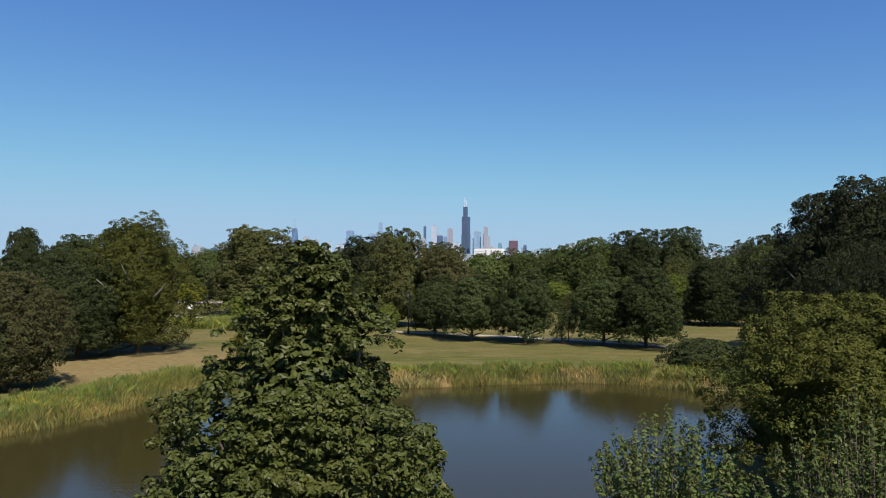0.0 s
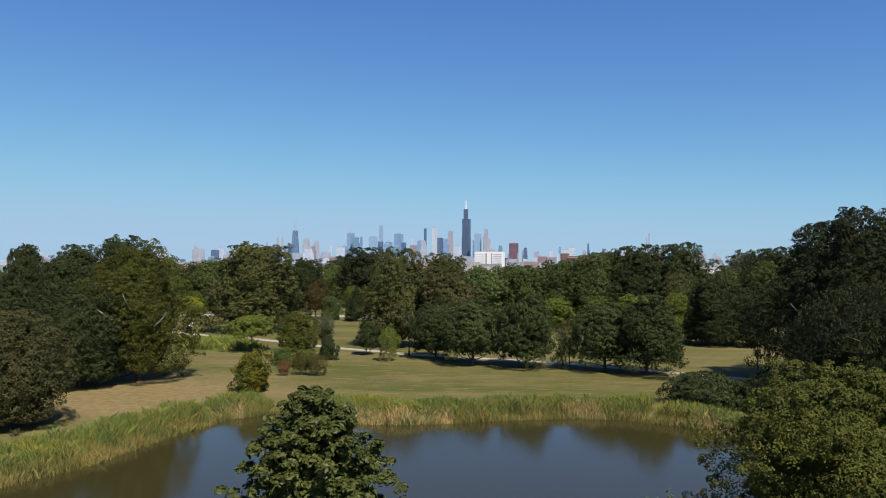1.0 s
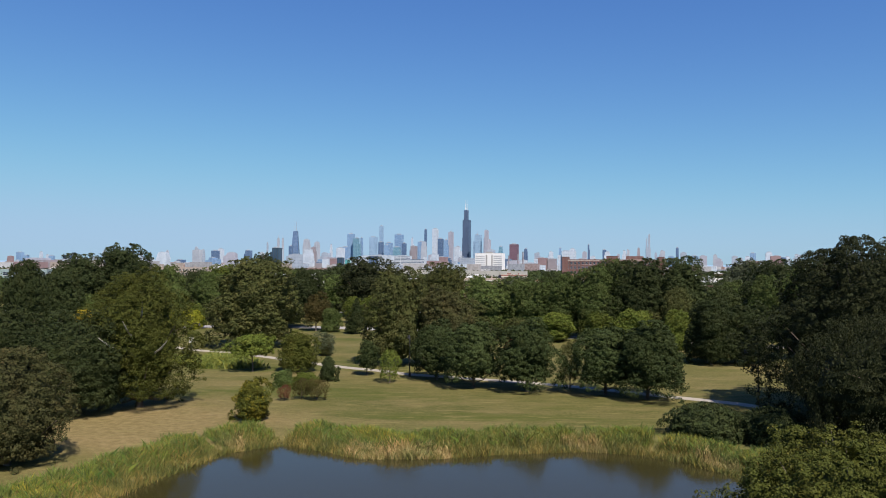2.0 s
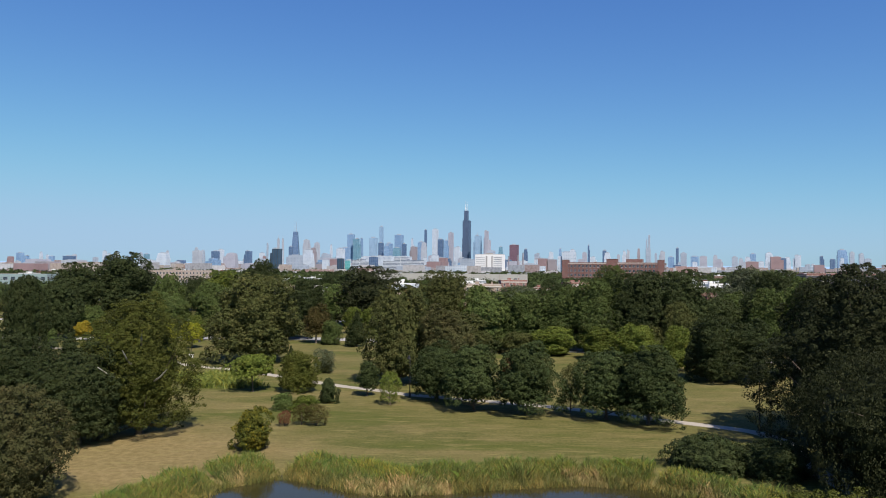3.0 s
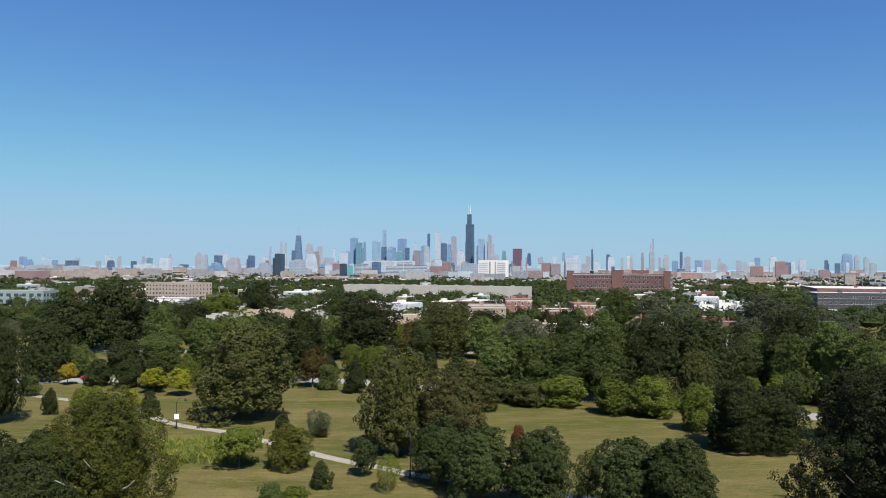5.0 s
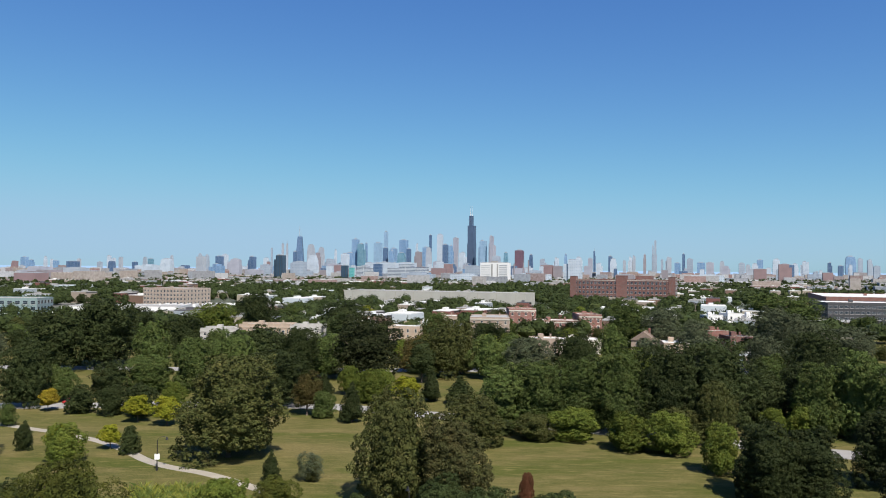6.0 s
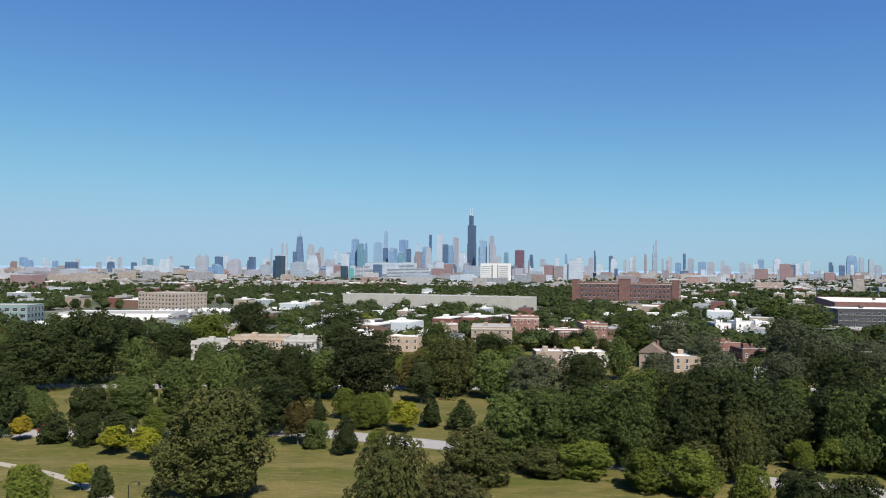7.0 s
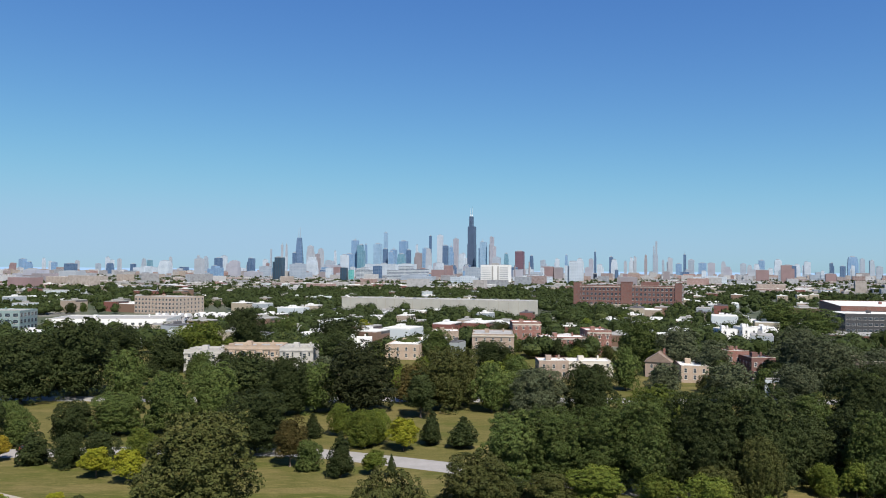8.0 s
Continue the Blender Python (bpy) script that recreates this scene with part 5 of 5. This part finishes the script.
SILVER = plain("silver_paint", (0.5, 0.51, 0.53), 0.3, 0.5, var=0.05, bump=0)
BLACK_PAINT = plain("dark_paint", (0.03, 0.03, 0.04), 0.3, var=0.1, bump=0)
RED_PAINT = plain("red_paint", (0.3, 0.02, 0.02), 0.3, var=0.1, bump=0)
WHITE_PAINT = plain("white_car_paint", (0.75, 0.75, 0.75), 0.3, var=0.05, bump=0)
for x, y, turn, paint, words in ((12.5, 284, 2, SILVER, "silver parked car at the street's edge"), (5, 283.5, 2, BLACK_PAINT, "dark parked car at the street's edge"), (-9, 283, 1, BLACK_PAINT, "black parked car under trees"),
                                 (-96, 212.5, 5, RED_PAINT, "red car on the park drive"), (48, 184, -20, BLACK_PAINT, "dark car on the park drive"), (-34, 282, 1, WHITE_PAINT, "white parked car under trees"),
                                 (-60, 282, 1, SILVER, "silver parked car under trees"), (24, 284.5, 1, WHITE_PAINT, "white parked car at the street's edge")):
    car(x, y, turn, paint, words)


# ---- the lorry yard behind the warehouse ----
def box_truck(x, y, turn, long):
    t = thing("box_truck", pose(x, y, 0.02, 0, 0, turn), "white box truck parked in a paved yard", "truck", "parked trucks")
    part("cargo_box", boxed((-long / 2, long / 2 - 2.2, -1.25, 1.25, 1.0, 3.7)), WHITE, t)
    part("cab", box(bmesh.new(), long / 2 - 2.1, long / 2, -1.1, 1.1, 0.6, 2.5, 0.2), WHITE_PAINT, t)
    for wx in (-long * 0.3, long / 2 - 1.0):
        for wy in (-1.05, 1.05):
            bm = bmesh.new()
            bmesh.ops.create_cone(bm, cap_ends=True, segments=10, radius1=0.5, radius2=0.5, depth=0.3, matrix=Matrix.Translation((wx, wy, 0.5)) @ Matrix.Rotation(radians(90), 4, "X"))
            part("wheel", bm, IRON, t)


strip("pavement", [(-268, 655), (-220, 658), (-176, 662)], 90.0, 0.03, ASPHALT, "pale asphalt yard with parked trucks and cars", "yard")
parked = random.Random(9)
for i in range(11):
    box_truck(-246 + i * 6.4, 676 + parked.uniform(-2, 2), 90 + parked.uniform(-4, 4), parked.choice((8, 11, 11)))
for i in range(5):
    box_truck(-214 + i * 8.5, 694, parked.uniform(-3, 3), 8)
for i in range(26):
    car(-252 + (i % 13) * 5.6 + parked.uniform(-0.5, 0.5), 630 + 18 * (i // 13), 90, parked.choice((SILVER, BLACK_PAINT, WHITE_PAINT, RED_PAINT)), "small car parked in a paved yard")

# ---- the trees by the camera ----
def near_tree(name, kind, seed, x, y, h, r, tufts, per, leaf, colour, label, limbs=16, boughs=30, relief=0.22, uneven=1.0, pad=0.8):
    wood, crown, _, _ = tree_meshes(kind, seed, h, r, tufts, per, leaf, 9, limbs, boughs, relief, 0.6, uneven, pad)
    t = thing(name, pose(x, y, float(ground_height(np.array([x]), np.array([y]))[0]) - 0.05), label, "tree" if name == "tree" else "bush", "trees by the lagoon")
    child("trunk", wood, t)
    c = child("crown", crown, t)
    c.material_slots[0].link = "OBJECT"
    c.material_slots[0].material = LEAF[colour]
    return t


def shoot_bush(seed, x, y, h, r, shoots, per, leaf, colour, label, group="trees by the lagoon"):
    """A bush of upright leafy shoots fanning out from its foot."""
    rng = np.random.default_rng(seed)
    runs, spots, norms = [], [], []
    for i in range(shoots):
        a, k = rng.uniform(0, 2 * math.pi), math.sqrt(rng.uniform(0, 1))
        top = Vector((r * k * math.cos(a), r * k * math.sin(a), h * (1.05 - 0.45 * k * k) * rng.uniform(0.72, 1.06)))
        foot = Vector((top.x * 0.15, top.y * 0.15, 0))
        mid = foot.lerp(top, 0.5) + Vector((top.x * 0.18, top.y * 0.18, -0.1 * h))
        runs.append(([foot, mid, top], [0.03, 0.02, 0.006]))
        for j in range(per):
            t = 0.3 + 0.7 * rng.uniform(0, 1) ** 0.8
            p = (1 - t) ** 2 * foot + 2 * t * (1 - t) * mid + t * t * top
            o = rng.normal(size=3)
            spots.append(np.array(p) + o / np.linalg.norm(o) * leaf * (0.5 + 1.6 * (1 - t)))
            norms.append(o * 0.6 + np.array([0, 0, 0.5]))
    v, f = leaf_quads(rng, np.array(spots), unit(np.array(norms)), leaf, leaf * 0.55)
    t = thing("bush", pose(x, y, float(ground_height(np.array([x]), np.array([y]))[0]) - 0.05), label, "bush", group)
    child("stem", tubes("stem", runs, [BARK], 5), t)
    child("crown", mesh_of("crown", v, f, [LEAF[colour]]), t)
    return t


near_tree("tree", "spire", 3, -2.65, 17.8, 11.5, 4.6, 2300, 60, 0.12, "shiny", "large pyramid-shaped green tree on the near lagoon bank", 40, 80, 0.3, 0.6, 0.85)
near_tree("tree", "maple", 44, 19.6, 36.6, 9.8, 6.2, 900, 90, 0.14, "warm", "broad olive-green tree on the lagoon bank", 24, 60, 0.28, 1.2)
shoot_bush(5, 13.0, 23, 6.9, 3.4, 150, 95, 0.17, "mid", "bright green young tree of upright shoots on the near bank")
shoot_bush(6, 9.0, 30, 5.2, 3.0, 110, 80, 0.2, "mid", "upright leafy green bush at the water's edge")
shoot_bush(7, -11.6, 20, 5.3, 1.3, 40, 60, 0.14, "light", "light green bush of thin shoots on the near bank")
# the next two trees: near-black leaf colour holds part of their shade
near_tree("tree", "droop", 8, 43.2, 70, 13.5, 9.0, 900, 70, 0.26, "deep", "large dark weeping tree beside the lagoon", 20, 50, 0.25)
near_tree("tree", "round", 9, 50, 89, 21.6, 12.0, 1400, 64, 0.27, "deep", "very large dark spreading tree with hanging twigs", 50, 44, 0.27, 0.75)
# two trees outside the view, added to cast shade on the right bank
near_tree("tree", "round", 10, 61, 66, 25, 11, 500, 40, 0.5, "dark", "unseen tall dark tree added to shade the lagoon bank", 20, 40, 0.22)
near_tree("tree", "round", 21, 52, 51, 24, 11, 500, 40, 0.5, "dark", "unseen tall broad tree added to shade the lagoon bank")
near_tree("bush", "bush", 11, 27.5, 79, 3.4, 4.4, 220, 50, 0.22, "dark", "dark spreading bush in the bank's shade")
near_tree("bush", "bush", 12, 33.5, 77, 3.4, 4.2, 220, 50, 0.22, "dark", "dark bush in the bank's shade")
near_tree("bush", "bush", 13, -21.3, 85.5, 4.9, 2.3, 180, 50, 0.2, "gold", "bushy shrub with yellow flowers and green leaves on the lawn", 12, 14, 0.36, 1.6)
near_tree("tree", "round", 15, -37.5, 66, 10.3, 4.9, 520, 60, 0.2, "umber", "dense tree turning brown by the lagoon's bank")
near_tree("tree", "round", 16, -42, 88, 12.3, 6.0, 560, 50, 0.24, "dark", "dark green tree beside the bare-limbed tree")
near_tree("tree", "round", 18, -52, 78, 12, 6.0, 480, 50, 0.28, "dark", "dark green tree at the lawn's edge")
near_tree("tree", "round", 19, -58, 100, 12, 6.0, 480, 50, 0.28, "dark", "dark green broad tree at the lawn's edge")
pale = near_tree("tree", "round", 14, -37.0, 93.0, 17.4, 6.4, 900, 50, 0.2, "warm", "green tree with bare white limbs showing through its leaves", 34, 34, 0.34, 0.9)
for a, low, high, out in ((275, 9.0, 11.0, 4.2), (293, 11.0, 13.2, 3.3), (312, 7.0, 8.8, 5.2), (258, 7.4, 9.2, 5.0)):
    out *= 1.42
    ca, sa = math.cos(radians(a)), math.sin(radians(a))
    child("bare_limb", tubes("bare_limb", [([(0.6 * out * ca, 0.6 * out * sa, low), (0.85 * out * ca, 0.85 * out * sa, (low + high) / 2 - 0.2), (1.12 * out * ca, 1.12 * out * sa, high)], [0.13, 0.1, 0.05])], [PALE_BARK], 6), pale, None, "bare pale limb")

# shrubs beside the yellow-flowered one
plant("bush", "light", -19.4, 107.5, 2.4, 2.0, "park shrubs")
plant("bush", "mid", -22.8, 109.0, 2.6, 1.6, "park shrubs")
plant("sparse", "red", -20.3, 98.0, 2.2, 1.0, "park shrubs")
plant("sparse", "brown", -18.3, 99.0, 2.9, 1.2, "park shrubs")
plant("sparse", "brown", -16.2, 98.5, 3.0, 1.7, "park shrubs")

# ---- trees of the park ----
plant("maple", "blue", 27.4, 100.7, 10.7, 5.0)
plant("maple", "blue", 22.5, 103.9, 9.8, 4.5)
plant("maple", "blue", 12.0, 106.4, 10.5, 4.5)
plant("sparse", "olive", 18.4, 108.4, 7.4, 1.7)
plant("maple", "blue", 4.6, 109.3, 10.0, 4.3)
plant("sparse", "light", -7.8, 113.4, 5.2, 1.8)
plant("bush", "dark", -17.3, 114.8, 3.8, 1.6)
plant("maple", "blue", -0.8, 116.6, 9.4, 3.8)
plant("round", "dark", -57.7, 119.2, 7.2, 3.8)
plant("oval", "blue", -12.0, 120.9, 5.8, 1.8)
plant("flat", "light", -31.1, 124.3, 6.2, 3.4)
plant("round", "warm", -23.7, 124.8, 6.8, 3.2)
plant("round", "umber", 0.7, 131.6, 14.3, 5.2)
plant("round", "olive", -7.8, 133.6, 17.7, 5.6)
plant("bush", "red", 12.0, 136.1, 4.6, 1.2)
plant("round", "dark", 49.0, 137.5, 12.3, 4.4)
plant("round", "dark", 55.8, 137.8, 11.7, 5.0)
plant("round", "dark", 49.2, 140.5, 12.1, 3.8)
plant("cone", "dark", -29.2, 145.5, 5.4, 1.3)
plant("round", "dark", 71.9, 145.9, 13.2, 5.2)
plant("sparse", "grey", -23.0, 146.4, 5.0, 2.6)
plant("cone", "olive", -22.6, 146.4, 4.5, 1.4)
plant("round", "light", 47.8, 153.2, 9.2, 3.1)
plant("round", "light", -68.4, 154.6, 7.5, 3.4)
plant("round", "dark", -86.2, 155.4, 18.5, 4.5)
plant("round", "olive", -41.0, 161.4, 19.2, 9.1)
plant("bush", "dark", -60.1, 163.1, 5.3, 1.9)
plant("bush", "dark", -81.2, 164.4, 5.0, 1.4)
plant("small", "yellow", -74.2, 164.7, 5.0, 2.3)
plant("small", "yellow", -65.3, 166.4, 4.9, 1.9)
plant("round", "light", 43.0, 167.0, 8.5, 4.5)
plant("cone", "dark", -83.3, 168.7, 4.9, 1.4)
plant("round", "light", 35.4, 169.7, 7.6, 4.1)
plant("round", "olive", 4.6, 172.4, 10.3, 6.2)
plant("round", "mid", 92.3, 174.8, 17.4, 6.4)
plant("round", "olive", 54.5, 175.0, 13.1, 4.0)
plant("round", "olive", 48.0, 176.4, 7.6, 5.1)
plant("round", "olive", 18.2, 178.5, 5.5, 4.2)
plant("round", "light", 26.6, 178.6, 7.0, 4.9)
plant("round", "mid", 88.6, 182.4, 18.9, 6.1)
plant("bush", "dark", 11.5, 183.2, 3.2, 3.3)
plant("small", "light", 76.0, 183.5, 7.3, 2.9)
plant("round", "dark", 48.0, 184.3, 20.0, 7.8)
plant("round", "mid", 80.0, 184.8, 16.1, 4.9)
plant("round", "light", 70.5, 184.8, 6.1, 2.7)
plant("round", "light", 82.0, 184.9, 7.2, 3.1)
plant("round", "olive", 84.3, 185.9, 9.8, 3.3)
plant("round", "mid", -97.0, 186.0, 5.1, 1.9)
plant("round", "dark", 58.9, 186.0, 20.6, 8.6)
plant("round", "mid", 37.7, 186.6, 18.0, 7.1)
plant("small", "yellow", -62.7, 188.6, 6.6, 3.0)
plant("round", "mid", 30.2, 190.3, 16.5, 7.0)
plant("round", "mid", 12.1, 191.8, 14.5, 5.9)
plant("round", "mid", 20.9, 192.0, 15.3, 7.1)
plant("small", "yellow", -70.7, 192.1, 6.2, 2.8)
plant("round", "dark", 71.8, 193.3, 13.1, 5.1)
plant("round", "light", 17.0, 194.1, 7.4, 3.5)
plant("cone", "dark", -22.1, 194.2, 9.4, 2.7)
plant("cone", "dark", -11.9, 194.5, 4.8, 1.0)
plant("round", "dark", 82.6, 195.6, 14.5, 6.1)
plant("small", "light", -15.8, 196.1, 5.0, 2.4)
plant("round", "dark", -72.9, 198.5, 7.9, 3.5)
plant("bush", "mid", -29.5, 198.9, 6.4, 2.7)
plant("round", "dark", -80.1, 199.7, 7.3, 3.3)
plant("bush", "dark", -88.4, 201.3, 6.9, 3.3)
plant("oval", "brown", -34.0, 201.9, 10.8, 3.3)
plant("round", "dark", 95.6, 202.5, 15.8, 6.7)
plant("small", "orange", -97.4, 203.5, 5.6, 2.2)
plant("round", "light", -68.0, 206.6, 7.1, 3.1)
plant("round", "dark", -106.3, 208.7, 16.8, 5.7)
plant("round", "dark", -44.5, 213.4, 14.5, 7.8)
plant("round", "mid", 83.7, 217.1, 14.3, 5.0)
plant("small", "yellow", -10.6, 217.1, 7.5, 3.6)
plant("round", "mid", -101.4, 217.2, 9.0, 4.1)
plant("round", "dark", 96.2, 217.5, 20.5, 8.6)
plant("round", "light", -20.0, 219.2, 9.0, 3.9)
plant("cone", "dark", 3.2, 220.3, 7.4, 3.4)
plant("round", "light", 49.3, 221.7, 14.9, 8.6)
plant("cone", "dark", -4.3, 222.4, 8.3, 2.6)
plant("round", "light", -17.1, 222.6, 8.6, 2.9)
plant("round", "light", -21.7, 223.7, 8.0, 2.9)
plant("round", "dark", -91.9, 224.5, 9.4, 5.0)
plant("cone", "dark", -34.0, 228.8, 6.2, 2.1)
plant("round", "mid", -84.0, 231.1, 11.1, 6.8)
plant("round", "light", -27.6, 231.6, 8.3, 3.0)
plant("round", "mid", -72.1, 233.5, 15.9, 6.1)
plant("flat", "mid", -117.0, 238.0, 7.0, 4.4)
plant("round", "mid", -64.4, 245.8, 16.6, 7.3)
plant("round", "dark", 38.9, 251.6, 16.6, 7.5)
plant("round", "grey", 24.6, 253.5, 14.7, 8.0)
plant("oval", "dark", -8.2, 255.6, 13.4, 4.8)
plant("round", "dark", -47.2, 256.7, 17.0, 6.5)
plant("round", "mid", -39.4, 263.0, 14.7, 6.7)
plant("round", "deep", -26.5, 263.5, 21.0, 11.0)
plant("round", "mid", 12.5, 264.9, 14.8, 5.9)
plant("round", "olive", -1.0, 267.1, 19.2, 7.7)
plant("round", "mid", -97.5, 268.1, 17.9, 6.0)
plant("round", "grey", 103.3, 268.3, 15.0, 6.8)
plant("round", "mid", 20.6, 270.7, 11.6, 5.2)
plant("round", "dark", -131.5, 271.5, 21.7, 9.5)
plant("oval", "dark", -63.7, 274.2, 16.3, 6.6)
plant("round", "olive", 4.3, 276.8, 18.3, 5.3)
plant("round", "brown", -11.8, 279.2, 12.9, 5.4)
plant("round", "grey", 88.9, 280.1, 13.5, 7.2)
plant("round", "grey", 110.9, 281.0, 13.5, 5.4)
plant("round", "dark", -121.9, 285.2, 25.7, 11.9)
plant("round", "light", 14.7, 287.6, 12.8, 5.6)
plant("round", "dark", -65.6, 289.8, 14.0, 8.4)
plant("round", "grey", 72.2, 295.5, 11.5, 5.7)
plant("round", "mid", 62.0, 307.0, 15.6, 5.0)
plant("round", "grey", 131.0, 310.0, 20.2, 9.1)
plant("round", "grey", 138.8, 310.4, 17.0, 8.1)
plant("round", "grey", 151.8, 310.9, 14.0, 8.5)
plant("round", "grey", 130.6, 323.3, 22.3, 8.5)
plant("round", "grey", 163.4, 324.8, 14.0, 8.0)
plant("round", "mid", -162.5, 326.8, 6.0, 8.6)
plant("round", "grey", 103.5, 336.6, 15.6, 6.7)
plant("round", "dark", -43.6, 337.2, 19.0, 8.9)
plant("round", "dark", -169.5, 338.9, 15.7, 9.0)
plant("round", "dark", -113.3, 341.8, 15.9, 7.9)
plant("round", "grey", 94.9, 352.4, 19.9, 9.4)
plant("round", "mid", 83.2, 369.8, 22.3, 9.3)
plant("round", "dark", 18.5, 370.1, 11.4, 7.7)
plant("round", "dark", -150.5, 376.7, 16.4, 12.6)
plant("round", "light", -110.8, 379.0, 18.3, 10.2)
plant("round", "dark", -91.4, 380.1, 24.3, 8.3)
plant("oval", "dark", 60.4, 393.0, 10.6, 3.4)
plant("oval", "dark", 51.5, 397.0, 10.5, 3.0)
plant("oval", "dark", 46.4, 401.2, 10.9, 2.7)
plant("round", "mid", -6.2, 402.7, 14.2, 7.5)
plant("oval", "dark", 38.7, 405.4, 11.5, 2.7)
plant("round", "light", -126.9, 412.3, 14.0, 11.9)
plant("round", "dark", -56.0, 424.6, 17.9, 13.7)
plant("round", "dark", -100.2, 450.1, 11.4, 9.3)
plant("round", "mid", -90.9, 456.9, 15.7, 7.8)
plant("oval", "yellow", -47.6, 466.4, 13.8, 5.9)
plant("round", "dark", -119.9, 471.2, 19.5, 8.1)
plant("round", "mid", 221.4, 496.0, 20.6, 13.7)
plant("round", "mid", 227.5, 557.4, 21.4, 16.6)

# younger trees closing the gaps along the street and round the first houses
grown = random.Random(14)
stems = [(o.location.x, o.location.y) for o in scene.objects if o.parent is None and o.type == "EMPTY" and 250 < o.location.y < 470]
count = 0
for _ in range(1500):
    if count == 80:
        break
    y = grown.uniform(292, 452)
    x = grown.uniform(-0.6, 0.6) * y
    if min(math.hypot(x - a, y - b) for a, b in stems) < 8.5 or any(abs(x - a) < 9 and -4 < y - b < 22 for a, b in houses):
        continue
    stems.append((x, y))
    h = grown.uniform(6.0, 9.5)
    plant("round", grown.choice(["dark", "mid", "mid", "grey", "olive", "dark", "light"]), x, y, h, h * grown.uniform(0.42, 0.58), "street trees", "standing between the first houses")
    count += 1
